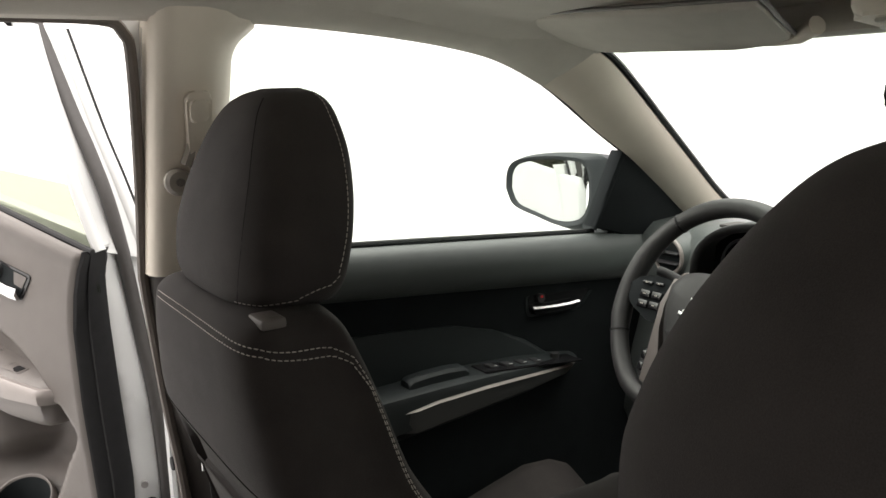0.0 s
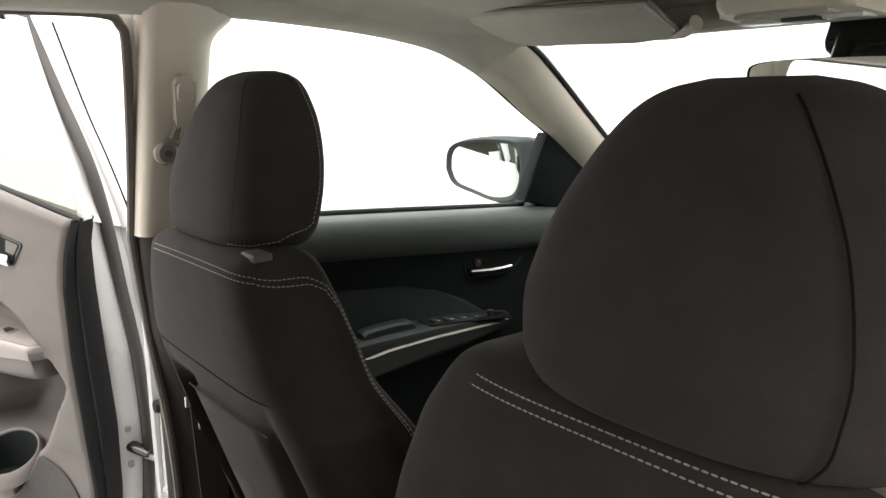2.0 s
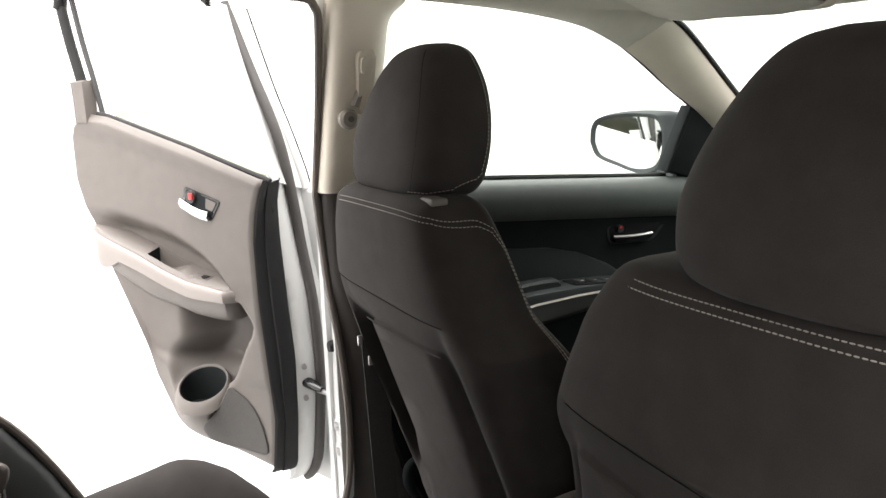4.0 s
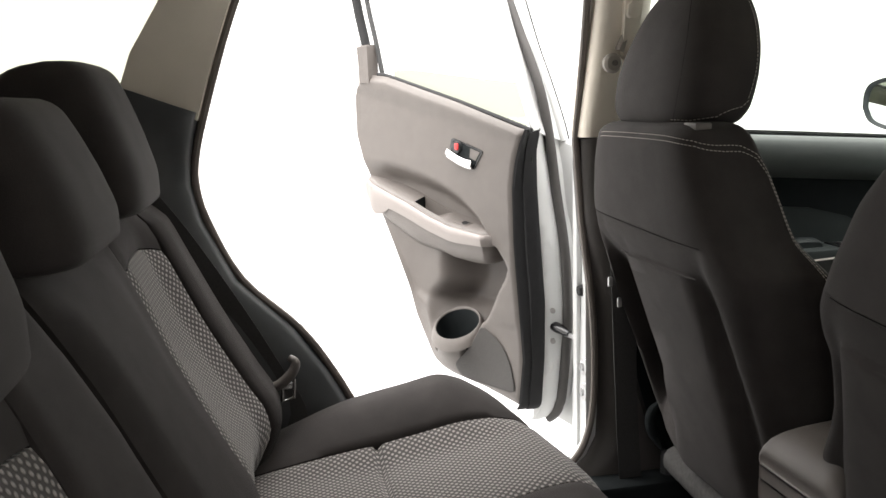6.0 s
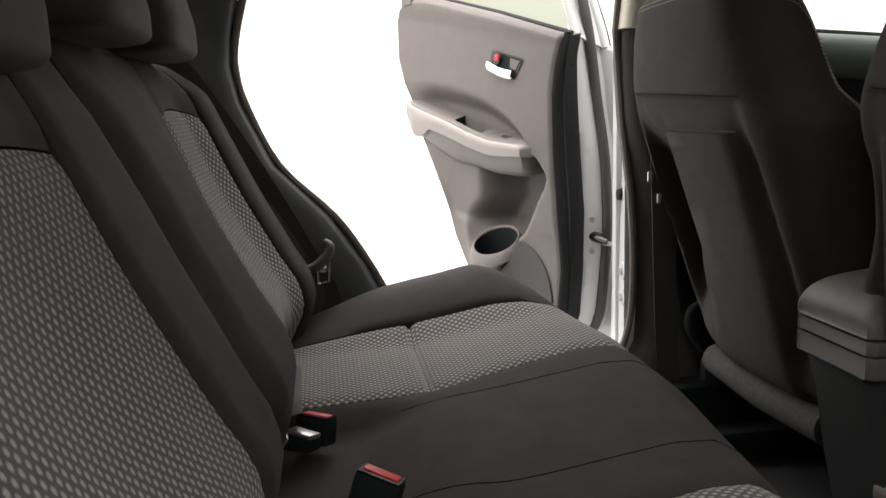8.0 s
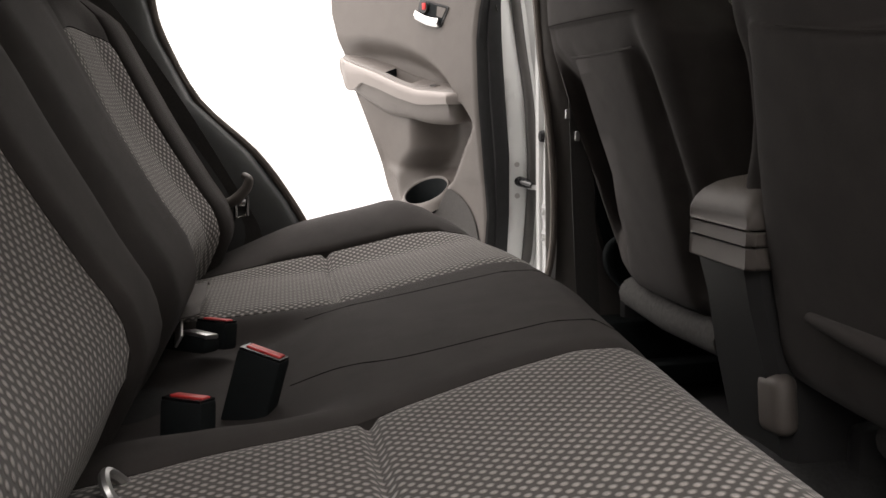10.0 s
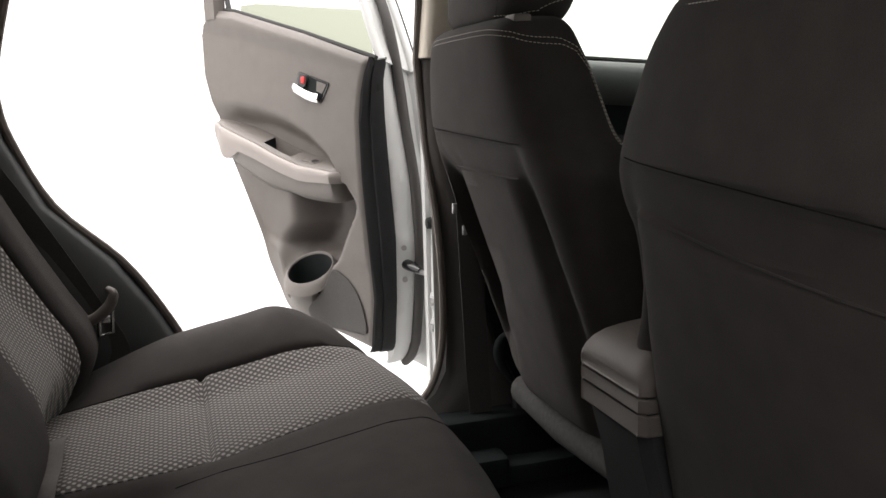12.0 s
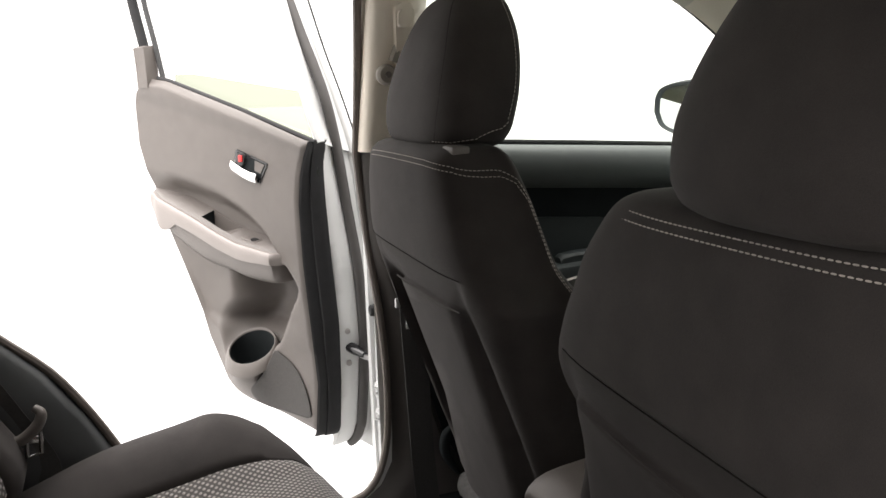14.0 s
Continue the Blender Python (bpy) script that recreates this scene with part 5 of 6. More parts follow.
def rear_headrest(parent_label, x, hw, top, m_y=0.0, dz=0.0):
    hr = thing("rear_headrest", parent_label, "headrest", pose(x, m_y, dz), group="rear headrests")
    h = top - 1.18
    rows = [(0.0, 0.86, -0.350, -0.41), (0.02, 0.95, -0.336, -0.42), (0.07, 0.99, -0.328, -0.435), (0.2, 1.0, -0.328, -0.455), (0.45, 0.985, -0.338, -0.475), (0.7, 0.95, -0.353, -0.488), (0.84, 0.92, -0.363, -0.486), (0.92, 0.89, -0.370, -0.476), (0.97, 0.84, -0.378, -0.458), (1.0, 0.76, -0.388, -0.43)]
    rings = []
    for q in range(41):
        f = q / 40
        k, yf, yb = (curve(f, rows, c) for c in (1, 2, 3))
        ring = []
        for i in range(64):
            a = 2 * math.pi * i / 64
            c, s = math.cos(a), math.sin(a)
            ring.append((hw * k * math.copysign(abs(c) ** 0.36, c), (yf + yb) / 2 + (yf - yb) / 2 * math.copysign(abs(s) ** 0.45, s) - 0.006 * (c * c) * (s > 0), 1.18 + h * f))
        rings.append(ring)
    part("pad", loft(rings), FABRIC, hr, "black fabric pad", sharp=60)
    for s in (-1, 1):
        part("post", tube([(s * 0.05, -0.42, 1.15), (s * 0.05, -0.43, 1.24)], 0.006, 8), CHROME, hr, "steel post")


def rear_bench():
    rs = thing("rear_bench", "black rear bench with grey dotted cloth inserts", "car seat")
    bench_strip("cushion_end", -0.725, -0.568, FABRIC, rs, "black fabric cushion end")
    bench_strip("cushion_cloth", -0.566, FAR_EDGE, CLOTH_FLAT, rs, "grey dotted cloth insert", True)
    bench_strip("cushion_middle", FAR_EDGE, NEAR_EDGE, FABRIC, rs, "black fabric middle section")
    bench_strip("cushion_cloth", NEAR_EDGE, 0.42, CLOTH_FLAT, rs, "grey dotted cloth insert", True)
    bench_strip("cushion_end", 0.42, 0.66, FABRIC, rs, "black fabric cushion end")
    for line in ([(-0.262, -0.08), (-0.247, 0.03), (-0.245, 0.11), (-0.25, 0.20), (-0.252, 0.25)], [(-0.042, -0.10), (-0.02, -0.05), (0.006, 0.0), (0.013, 0.09), (0.015, 0.19), (0.014, 0.25)]):
        pts = spline([(x, y, 0) for x, y in line], 6)
        part("cushion_seam", tube([(p.x, p.y + curve(p.x, BENCH_FRONT) * smooth(0.0, 0.25, p.y), cushion_z(p.x, p.y) - 0.0002) for p in pts], 0.0009, 6), SEAM, rs)
    back_strip("backrest_end", -0.725, -0.585, 0.71, 1.20, FABRIC, rs, "black fabric side bolster", topcap=True)
    back_strip("backrest_cloth", -0.583, FAR_CLOTH, 0.71, 1.13, CLOTH_BACK, rs, "grey dotted cloth insert", arch=0.012)
    back_strip("backrest_yoke", -0.583, FAR_CLOTH, 1.132, 1.20, FABRIC, rs, "black fabric yoke", topcap=True, arch=0.012)
    back_strip("backrest_middle", FAR_CLOTH, [(z, x - 0.006) for z, x in FOLD], 0.71, 1.20, FABRIC, rs, "black fabric middle section", topcap=True)
    back_strip("backrest_inner", [(z, x + 0.006) for z, x in FOLD], NEAR_CLOTH, 0.71, 1.20, FABRIC, rs, "black fabric inner bolster", topcap=True)
    back_strip("backrest_cloth", NEAR_CLOTH, 0.43, 0.71, 1.105, CLOTH_BACK, rs, "grey dotted cloth insert", arch=0.008)
    back_strip("backrest_yoke", NEAR_CLOTH, 0.43, 1.107, 1.20, FABRIC, rs, "black fabric yoke", topcap=True, arch=0.008)
    back_strip("backrest_end", 0.432, 0.66, 0.71, 1.20, FABRIC, rs, "black fabric side bolster", topcap=True)


rear_bench()
rear_headrest("black fabric headrest of the outer rear seat", -0.43, 0.125, 1.366, 0.0, 0.017)
rear_headrest("black fabric headrest of the middle rear seat", -0.102, 0.119, 1.324, 0.0, 0.014)
rear_headrest("black fabric headrest of the outer rear seat", 0.243, 0.14, 1.37, -0.006, -0.028)


# ---- rear belts and buckles ----
def buckle(label, c, m, h=0.07, tint=None):
    b = thing("seat_belt_buckle", label, "buckle", Matrix.Translation(c) @ m, group="rear seat belt buckles")
    part("case", box((0, 0, -h / 2), (0.046, 0.024, h), 0.004), INSERT, b, "black plastic case")
    part("button", box((0, 0.002, 0.0005), (0.036, 0.013, 0.005), 0.0015), RED, b, "red release button")
    part("rim", loft([[(sx * 0.021, sy * 0.0105, z) for sx, sy in ((-1, -1), (1, -1), (1, 1), (-1, 1))] for z in (-0.001, 0.0015)]), GLOSSBLACK, b)
    return b


R = lambda rx, ry, rz: Euler((radians(rx), radians(ry), radians(rz))).to_matrix().to_4x4()
buckle("black buckle with red button at the bench's middle, leaning", (-0.002, -0.122, 0.785), R(-6, 16, 64), 0.075)
buckle("black buckle with red button tucked into the seat gap", (-0.226, -0.184, 0.766), R(-10, 0, 54), 0.032)
buckle("black buckle with red button lying low in the seat gap", (0.030, -0.190, 0.757), R(-8, 0, 58), 0.05)


def middle_belt():
    mb = thing("middle_seat_belt", "black buckle block with zinc tongue and grey webbing on the bench", "seat belt")
    part("buckle_block", box((-0.198, -0.214, 0.750), (0.068, 0.030, 0.020), 0.006, R(-8, 0, 56)), INSERT, mb, "black plastic block")
    part("latch_plate", box((-0.190, -0.200, 0.760), (0.036, 0.022, 0.006), 0.002, R(-10, 4, 52)), METAL, mb, "zinc plate")
    part("latch_tip", box((-0.178, -0.200, 0.754), (0.004, 0.005, 0.014), 0.001, R(-8, 0, 56)), METAL, mb)
    part("tongue", box((-0.178, -0.222, 0.766), (0.052, 0.016, 0.003), 0.001, R(58, 8, 6)), SATINBRIGHT, mb, "pale zinc tongue")
    rings = []
    for k in range(25):
        x = -0.195 - 0.225 * k / 24
        y, z = -0.211 - 0.008 * k / 24, 0.780 + 0.003 * math.sin(k * 0.4) - 0.008 * smooth(18, 24, k)
        rings.append([(x, y - 0.012, z - 0.003), (x, y + 0.012, z + 0.002), (x, y + 0.012, z + 0.0035), (x, y - 0.012, z - 0.0015)])
    part("webbing", loft(rings), BELTGREY, mb, "grey webbing")


middle_belt()


def spare_tongue():
    t = thing("seat_belt_anchor", "zinc belt anchor plate at the seat gap", "belt anchor", Matrix.Translation((0.212, -0.214, 0.752)) @ R(35, 24, 15))
    pts = [(-0.013, 0, -0.02), (-0.013, 0, 0.012), (0, 0, 0.020), (0.013, 0, 0.012), (0.013, 0, -0.02)]
    part("loop", tube(spline(pts, 4), 0.004, 8), METAL, t, "zinc loop")
    part("plate", box((0, 0, -0.014), (0.030, 0.005, 0.014), 0.002), METAL, t)


spare_tongue()


def rear_belt():
    b = thing("rear_seat_belt", "black rear seat belt hanging beside the rear pillar", "seat belt")
    pts = [(-0.70, -0.405, 1.22), (-0.712, -0.338, 1.12), (-0.714, -0.262, 0.99), (-0.714, -0.204, 0.88), (-0.712, -0.165, 0.80), (-0.70, -0.17, 0.74)]
    rings = []
    for (x, y, z) in spline(pts, 4):
        rings.append([(x - 0.001, y - 0.02, z - 0.008), (x + 0.001, y + 0.022, z + 0.008), (x + 0.003, y + 0.022, z + 0.008), (x + 0.001, y - 0.02, z - 0.008)])
    part("webbing", loft(rings), BELT, b, "black webbing")
    bar = spline([(-0.682, -0.213, 0.882), (-0.677, -0.206, 0.864), (-0.675, -0.188, 0.863), (-0.675, -0.165, 0.881), (-0.677, -0.157, 0.899), (-0.684, -0.166, 0.907)], 5)
    part("tongue_grip", tube([tuple(p) for p in bar], [0.006 + 0.003 * math.sin(math.pi * k / (len(bar) - 1)) for k in range(len(bar))], 10), TRIM, b, "grey plastic tongue grip")
    ring = [(-0.676, -0.173 + a, 0.866 + c) for a, c in ((-0.008, 0.0), (0.012, 0.006), (0.010, -0.026), (-0.009, -0.031))]
    part("tongue_plate", tube(ring, 0.004, 6, True), CHROME, b, "chromed steel tongue")
    part("tongue_tip", box((-0.676, -0.171, 0.861), (0.003, 0.026, 0.012), 0.001), CHROME, b)


rear_belt()


# ---- centre console ----
def console():
    co = thing("centre_console", "black centre console with grey padded armrest lid", "console")
    x0, x1 = -0.185, -0.036

    def rr(y, zt, zb, inset=0.0, r=0.012, n=8):
        pts = []
        r = min(r, (zt - zb) * 0.7)
        for cx, cz, a0 in ((x1 - inset - r, zt - r, 0), (x0 + inset + r, zt - r, 90), (x0 + inset + 0.004, zb + 0.004, 180), (x1 - inset - 0.004, zb + 0.004, 270)):
            q = r if a0 < 180 else 0.004
            for k in range(n):
                a = radians(a0 + 90 * k / (n - 1))
                pts.append((cx + q * math.cos(a), y, cz + q * math.sin(a)))
        return pts
    lid = [rr(0.3965, 0.884, 0.8725, 0.012, 0.007), rr(0.395, 0.888, 0.871, 0.009, 0.010), rr(0.396, 0.894, 0.870, 0.006, 0.016), rr(0.400, 0.901, 0.870, 0.0035, 0.022), rr(0.408, 0.909, 0.870, 0.0015, 0.028), rr(0.422, 0.916, 0.870, 0.0005, 0.032), rr(0.44, 0.920, 0.870, 0, 0.034), rr(0.47, 0.924, 0.870, 0, 0.036), rr(0.55, 0.929, 0.870, 0, 0.036), rr(0.64, 0.928, 0.870, 0, 0.034), rr(0.655, 0.92, 0.876, 0.01, 0.03)]
    part("armrest_lid", loft(lid), TRIM, co, "padded grey armrest lid")
    part("lid_base", loft([rr(0.396, 0.8686, 0.8522, 0.012, 0.002), rr(0.3945, 0.8686, 0.8522, 0.009, 0.002), rr(0.402, 0.8686, 0.8522, 0.0, 0.002), rr(0.655, 0.868, 0.8515, 0.0, 0.003)]), TRIM, co, "grey lower lid shell")
    part("lid_gap", loft([rr(0.4035, 0.872, 0.83, 0.004), rr(0.65, 0.872, 0.83, 0.004)]), INSERT, co)
    part("bin", loft([rr(0.396, 0.8508, 0.826, 0.012, 0.002), rr(0.3945, 0.8508, 0.826, 0.009, 0.002), rr(0.402, 0.8508, 0.826, 0.0, 0.002), rr(0.655, 0.850, 0.826, 0.0, 0.003)]), TRIM, co, "grey storage bin rim")
    body = []
    for z, ya, ins in ((0.828, 0.400, 0.010), (0.78, 0.412, 0.014), (0.70, 0.43, 0.006), (0.60, 0.455, 0.004), (0.50, 0.47, 0.0)):
        body.append([(x0 + ins, ya + 0.012, z), (x0 + ins + 0.012, ya, z), (x1 - ins - 0.012, ya, z), (x1 - ins, ya + 0.012, z), (x1 - ins, 1.15, z), (x0 + ins, 1.15, z)])
    part("body", loft(body), DARKTRIM, co, "black console body")


console()


# ---- steering wheel, dashboard ----
def steering_wheel():
    W = Matrix.Translation((-0.427, 1.085, 1.146)) @ R(-24, 0, 0) @ Matrix.Scale(0.945, 4)      # local y is along the column, z up the wheel
    sw = thing("steering_wheel", "black leather steering wheel with satin spokes", "steering wheel", W)
    ring, fat = [], []
    for k in range(64):
        a = 2 * math.pi * k / 64
        fl = 0.012 * smooth(-0.75, -1.0, math.sin(a))
        ring.append((0.177 * math.cos(a), 0, 0.177 * math.sin(a) + fl))
        fat.append(0.0158 + 0.0022 * math.exp(-((abs(math.cos(a)) - 0.92) / 0.12) ** 2) * (math.sin(a) > -0.2))
    part("rim", tube(ring, fat, 14, True), LEATHER, sw, "black leather rim")
    for a0 in (200, 340, 128, 52):
        a = radians(a0)
        c = Vector((0.177 * math.cos(a), 0, 0.177 * math.sin(a)))
        t = Vector((-math.sin(a), 0, math.cos(a)))
        part("rim_seam", tube([c - t * 0.0012, c + t * 0.0012], 0.0172, 14), RUBBER, sw)
    out = spline([(-0.068, 0, 0.035), (-0.045, 0, 0.058), (0.0, 0, 0.064), (0.045, 0, 0.058), (0.068, 0, 0.035), (0.066, 0, -0.01), (0.045, 0, -0.068), (0.02, 0, -0.084), (-0.02, 0, -0.084), (-0.045, 0, -0.068), (-0.066, 0, -0.01), (-0.068, 0, 0.035)], 4)[:-1]
    rings = [[(p.x * k, y, p.z * k) for p in out] for y, k in ((0.03, 0.9), (-0.004, 1.0), (-0.018, 0.985), (-0.028, 0.93), (-0.036, 0.75), (-0.041, 0.45), (-0.042, 0.2))]
    part("airbag_cover", loft(rings), LEATHER, sw, "black airbag cover")
    for x, z, w, h, turn in ((0.0, 0.0, 0.032, 0.009, -32), (0.008, 0.012, 0.028, 0.007, 12), (-0.008, -0.012, 0.028, 0.007, 12)):
        part("emblem_bar", box((x, -0.0425, z), (w, 0.003, h), 0.001, R(0, turn, 0)), CHROME, sw, "plain silver emblem bar")
    part("airbag_mark", box((-0.02, -0.0415, -0.042), (0.03, 0.0015, 0.004), 0.0005), DARKTRIM, sw)
    for s in (-1, 1):
        sp = rounded([(s * 0.062, 0.040), (s * 0.066, -0.030), (s * 0.10, -0.034), (s * 0.150, -0.012), (s * 0.166, 0.012), (s * 0.158, 0.034), (s * 0.11, 0.044)], 0.012)
        spk = part("spoke", prism(sp, lambda p, d: (p[0], -0.014 + d, p[1]), 0.024, 0.006), INSERT, sw, "black spoke")
        for x, z, w, h in ((0.098, 0.030, 0.018, 0.006), (0.124, 0.029, 0.022, 0.006), (0.097, 0.010, 0.022, 0.013), (0.122, 0.010, 0.022, 0.013), (0.097, -0.007, 0.022, 0.013), (0.122, -0.007, 0.022, 0.013)):
            part("button", box((s * x, -0.0150, z), (w, 0.006, h), 0.002), GLOSSBLACK, spk)
            part("button_mark", box((s * x, -0.0182, z), (w * 0.25, 0.0006, 0.002), 0), BELTBEIGE, spk)
        lo = [(s * 0.058, 0.044), (s * 0.066, 0.044), (s * 0.080, 0.0), (s * 0.079, -0.035), (s * 0.083, -0.085), (s * 0.088, -0.128), (s * 0.052, -0.136), (s * 0.056, -0.098), (s * 0.068, -0.040), (s * 0.071, 0.0)]
        part("lower_spoke", prism(lo, lambda p, d: (p[0], -0.024 + d + 0.16 * max(0.0, -p[1] - 0.02), p[1]), 0.012, 0.002), SATIN, sw, "satin silver spoke")
        pod = part("lower_pod", prism(rounded([(s * 0.080, -0.070), (s * 0.098, -0.078), (s * 0.100, -0.118), (s * 0.086, -0.124)], 0.006), lambda p, d: (p[0], -0.006 + d, p[1]), 0.02, 0.004), DARKTRIM, sw, "black lower switch pod")
        for z in (-0.086, -0.106):
            part("lower_button", box((s * 0.091, -0.007, z), (0.012, 0.008, 0.014), 0.003), GLOSSBLACK, pod)
        part("stalk", tube([(s * 0.05, 0.06, 0.036), (s * 0.09, 0.055, 0.044), (s * 0.135, 0.045, 0.055), (s * 0.16, 0.042, 0.06)], [0.008, 0.008, 0.010, 0.009], 10), DARKTRIM, sw, "black control stalk")
    part("column", tube([(0, 0.02, 0), (0, 0.12, -0.01), (0, 0.2, -0.02)], [0.055, 0.06, 0.065], 16), DARKTRIM, sw, "black column shroud")


steering_wheel()


def dashboard():
    da = thing("dashboard", "dark grey dashboard with round vent and instrument hood", "dashboard")
    prof = [(1.24, 0.80), (1.20, 0.88), (1.22, 1.0), (1.24, 1.06), (1.235, 1.12), (1.232, 1.17), (1.245, 1.213), (1.27, 1.232), (1.35, 1.238), (1.47, 1.228), (1.58, 1.205), (1.64, 1.18), (1.66, 0.8)]
    rings = []
    for k in range(25):
        x = -0.735 + k * 1.304 / 24
        b = 0.03 * (1 - abs(2 * k / 24 - 1) ** 4)
        rings.append([(x, y - b + 0.02, z) for y, z in prof])
    part("body", loft(rings), GREENTRIM, da, "dark grey moulded body")
    # hood over the dials
    rings = []
    for y, k in ((1.17, 1.0), (1.18, 1.03), (1.25, 1.02), (1.34, 0.94), (1.42, 0.8)):
        rings.append([(-0.39 + 0.150 * k * math.cos(a), y, 1.17 + 0.105 * k * math.sin(a) ** 0.7 if math.sin(a) > 0 else 1.17) for a in (math.pi * q / 20 for q in range(21))])
    part("instrument_hood", loft(rings, False, False), DARKTRIM, da, "black instrument hood", solid=0.012)
    part("dial_panel", prism([(-0.525, 1.14), (-0.255, 1.14), (-0.265, 1.24), (-0.32, 1.265), (-0.46, 1.265), (-0.515, 1.24)], lambda p, d: (p[0], 1.205 + d, p[1]), 0.02), GLOSSBLACK, da, "dark dial panel")
    for x in (-0.455, -0.325):
        part("dial_ring", tube([(x + 0.045 * math.cos(a), 1.200, 1.198 + 0.045 * math.sin(a)) for a in (2 * math.pi * k / 28 for k in range(28))], 0.0025, 6, True), DARKTRIM, da, "dark dial ring")
    part("hood_trim", prism(rounded([(-0.560, 1.165), (-0.537, 1.165), (-0.530, 1.222), (-0.538, 1.230)], 0.004), lambda p, d: (p[0], 1.19 + d, p[1]), 0.02, 0.002), SATIN, da, "satin strip beside the dials")
    part("column_trim", prism(rounded([(-0.61, 1.135), (-0.545, 1.135), (-0.545, 1.172), (-0.575, 1.172)], 0.006), lambda p, d: (p[0], 1.196 + d, p[1]), 0.03, 0.003), SATIN, da, "satin panel under the vent")
    c = Vector((-0.638, 1.228, 1.187))
    pod = part("vent_pod", tube([c + Vector((0, 0.002, 0)), c + Vector((0, 0.02, 0)), c + Vector((0, 0.05, 0))], [0.034, 0.040, 0.042], 28), GREENTRIM, da, "dark grey vent surround")
    part("vent_ring", tube([c + Vector((0.0305 * math.cos(a), 0.0, 0.0305 * math.sin(a))) for a in (2 * math.pi * k / 32 for k in range(32))], 0.0038, 8, True), SATIN, pod, "satin silver vent ring")
    part("vent_hollow", tube([c + Vector((0, -0.001, 0)), c + Vector((0, 0.0012, 0))], 0.0285, 24), INSERT, pod)
    for dz in (-0.010, 0.008):
        hw = math.sqrt(0.0275 ** 2 - dz * dz)
        part("vent_slat", box(tuple(c + Vector((0, -0.004, dz))), (2 * hw, 0.012, 0.003), 0.001, R(14, 0, 0)), DARKTRIM, pod)
    part("vent_tab", box(tuple(c + Vector((0, -0.012, 0.0095))), (0.006, 0.006, 0.006), 0.0015), DARKTRIM, pod)
    part("tweeter_grille", box((-0.56, 1.33, 1.2385), (0.07, 0.05, 0.005), 0.002), SPEAKER, da, "small speaker grille")
    c2 = Vector((0.47, 1.228, 1.16))
    part("vent_ring", tube([c2 + Vector((0.0305 * math.cos(a), 0.0, 0.0305 * math.sin(a))) for a in (2 * math.pi * k / 32 for k in range(32))], 0.004, 8, True), SATIN, da, "satin silver vent ring")


dashboard()


# ---- roof fittings ----
def sun_visor():
    sv = thing("sun_visor", "beige sun visor folded up under the headliner", "sun visor")
    q = [(-0.535, 0.85, 1.574), (-0.18, 0.85, 1.557), (-0.235, 0.985, 1.531), (-0.262, 1.0, 1.527), (-0.32, 1.0, 1.524), (-0.565, 1.0, 1.534), (-0.588, 0.96, 1.545), (-0.570, 0.88, 1.567)]
    c = sum((Vector(p) for p in q), Vector()) / len(q)
    q = [Vector(p) for p in rounded(q, 0.012)]
    rings = [[tuple(c + (p - c) * k + Vector((0, 0, dz))) for p in q] for k, dz in ((0.95, 0.012), (0.99, 0.008), (1.0, 0.002), (0.992, -0.003), (0.965, -0.005))]
    part("panel", loft(rings), HEADLINER, sv, "beige padded panel")
    # gap shadow between visor and headliner, drawn as a thin dark tube
    ed = spline([(-0.590, 0.965, 1.546), (-0.574, 0.878, 1.570), (-0.555, 0.852, 1.577), (-0.52, 0.845, 1.577), (-0.36, 0.845, 1.569), (-0.19, 0.845, 1.561), (-0.176, 0.853, 1.559), (-0.205, 0.92, 1.545), (-0.232, 0.985, 1.533)], 6)
    part("edge_shadow", tube([tuple(p) for p in ed], 0.0028, 8), TRIM, sv, "dark tube drawn for the shadow in the gap round the visor")
    part("pivot", tube([(-0.30, 1.0, 1.530), (-0.27, 1.003, 1.527), (-0.235, 0.995, 1.53), (-0.205, 0.985, 1.54)], [0.008, 0.006, 0.009, 0.011], 10), PILLAR, sv, "beige pivot arm")
    part("clip", tube([(-0.60, 0.93, 1.55), (-0.615, 0.92, 1.557)], 0.006, 8), DARKTRIM, sv, "dark hinge clip")


sun_visor()


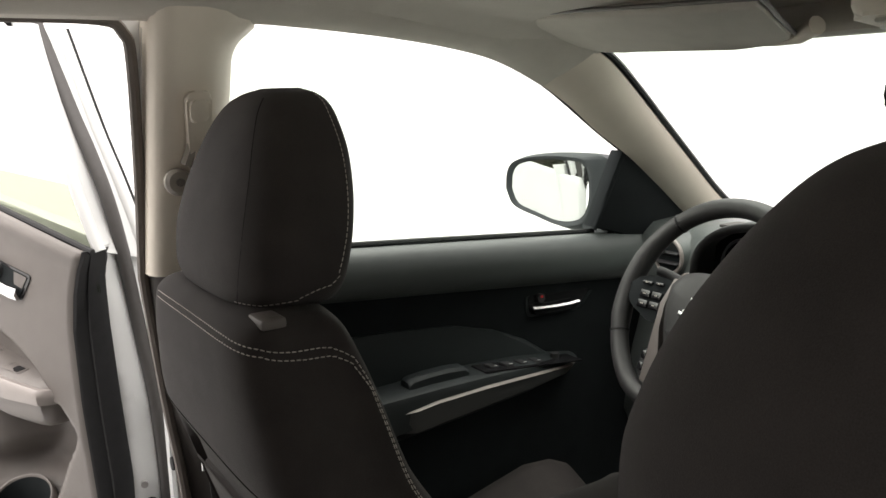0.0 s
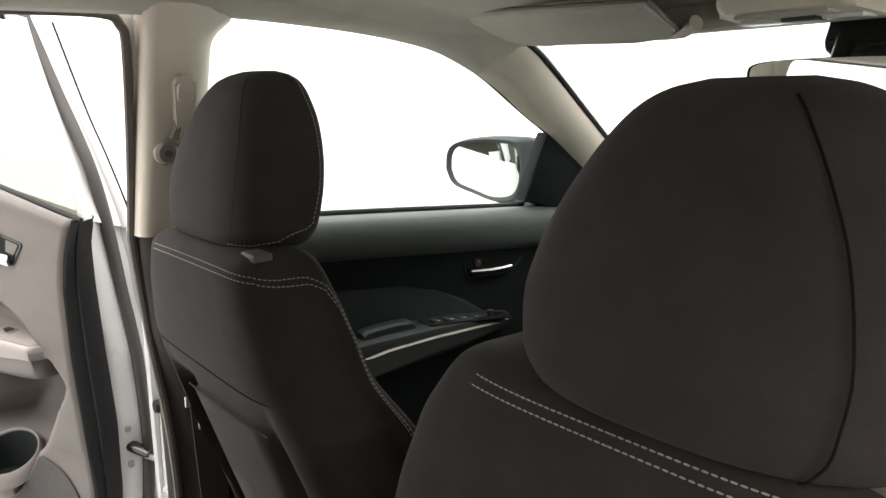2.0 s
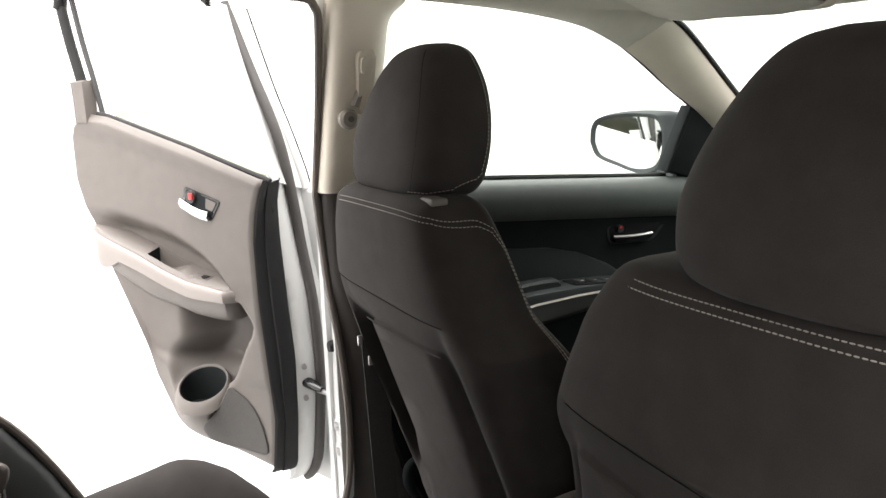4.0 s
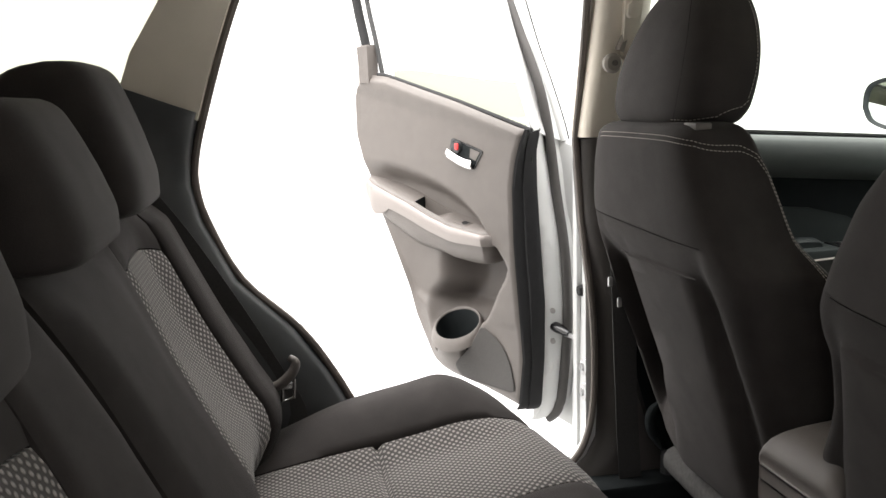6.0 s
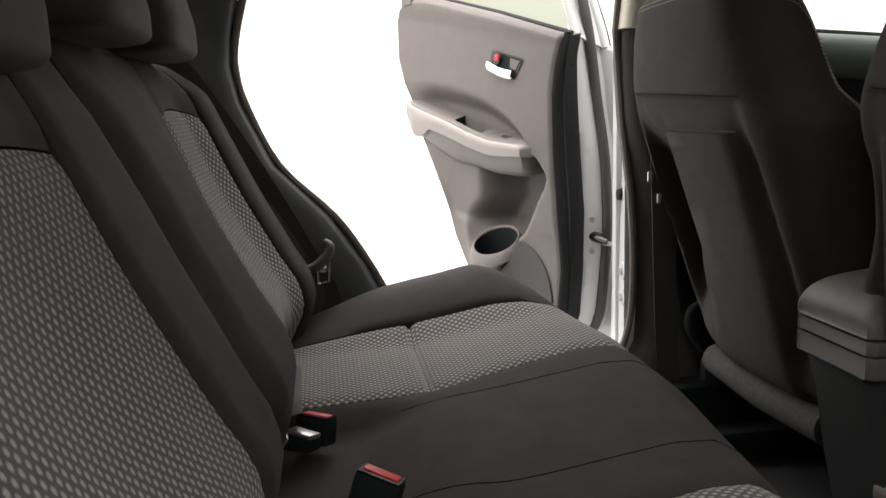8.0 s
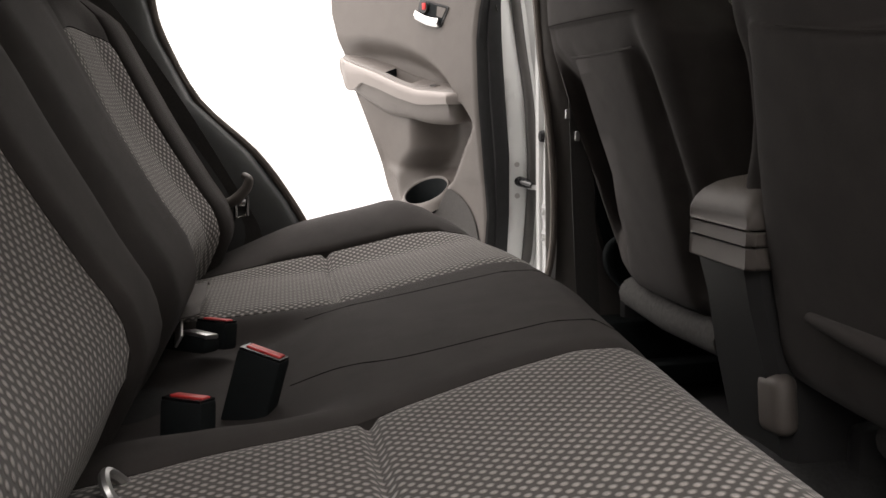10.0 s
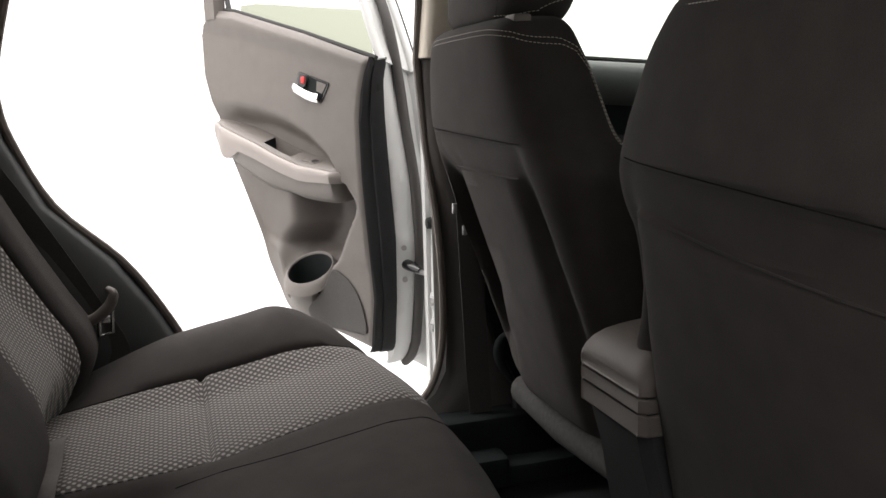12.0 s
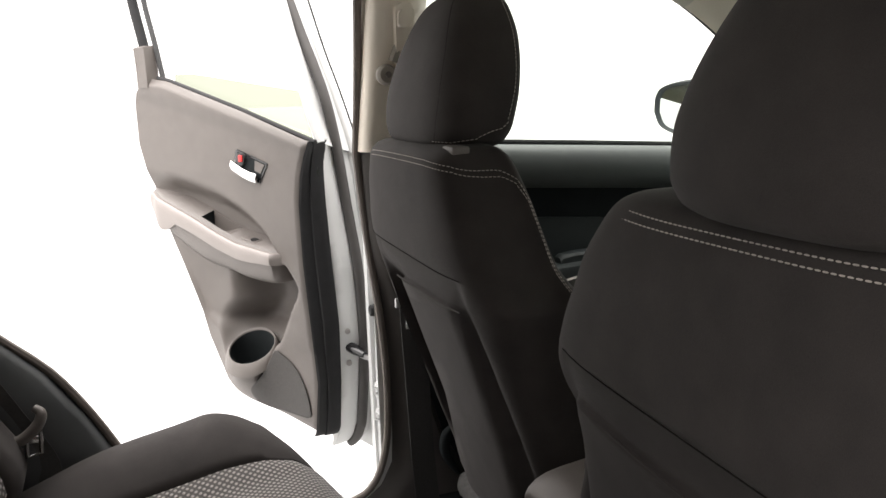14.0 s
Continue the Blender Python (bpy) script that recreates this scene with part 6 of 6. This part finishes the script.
def overhead_console():
    oc = thing("overhead_console", "beige overhead console with reading lamps", "roof lamp")
    o = rounded([(-0.120, 0.90), (0.050, 0.90), (0.055, 0.985), (0.045, 1.0), (-0.115, 1.0), (-0.125, 0.985)], 0.02)
    sl = lambda y: 1.538 - 0.10 * (y - 0.90)
    part("base", prism(o, lambda p, d: (p[0], p[1], 1.60 - d * (1.60 - sl(p[1])) / 0.06), 0.06, 0.012), PILLAR, oc, "beige base")
    for x in (-0.090, 0.018):
        part("lens", box((x, 0.967, sl(0.967) - 0.001), (0.05, 0.03, 0.006), 0.003), LENS, oc, "frosted lens")
    part("switch_panel", box((-0.036, 0.967, sl(0.967) - 0.001), (0.045, 0.03, 0.006), 0.002), DARKTRIM, oc, "dark switches")
    part("cover", box((-0.036, 0.927, sl(0.927) - 0.001), (0.12, 0.03, 0.005), 0.002), HEADLINER, oc)


overhead_console()


def inner_mirror():
    im = thing("rear_view_mirror", "black rear-view mirror under the windscreen header", "mirror")
    o = spline([(-0.115, 0, 0.0), (-0.108, 0, 0.026), (-0.06, 0, 0.034), (0.06, 0, 0.034), (0.108, 0, 0.026), (0.115, 0, 0.0), (0.10, 0, -0.03), (0.0, 0, -0.036), (-0.10, 0, -0.03), (-0.115, 0, 0.0)], 4)[:-1]
    M = Matrix.Translation((-0.012, 0.985, 1.463)) @ R(-2.2, 0, -5) @ Matrix.Diagonal((1, 1, 0.62, 1))
    P = lambda p, k, y: tuple(M @ Vector((p.x * k, y, p.z * k)))
    part("housing", loft([[P(p, 0.96, -0.002) for p in o], [P(p, 1.0, -0.006) for p in o], [P(p, 1.02, 0.005) for p in o], [P(p, 0.9, 0.025) for p in o], [P(p, 0.5, 0.035) for p in o]]), GLOSSBLACK, im, "black housing")
    part("glass", loft([[P(p, 0.95, -0.0055) for p in o], [P(p, 0.95, -0.0075) for p in o]]), MIRROR, im, "mirror glass")
    part("stem", tube([(-0.02, 1.02, 1.478), (-0.025, 1.04, 1.50), (-0.03, 1.06, 1.525)], 0.012, 10), GLOSSBLACK, im, "black stem")
    part("sensor_box", box((0.02, 1.075, 1.505), (0.15, 0.07, 0.05), 0.012, R(-25, 0, 0)), GLOSSBLACK, im, "black sensor housing")


inner_mirror()
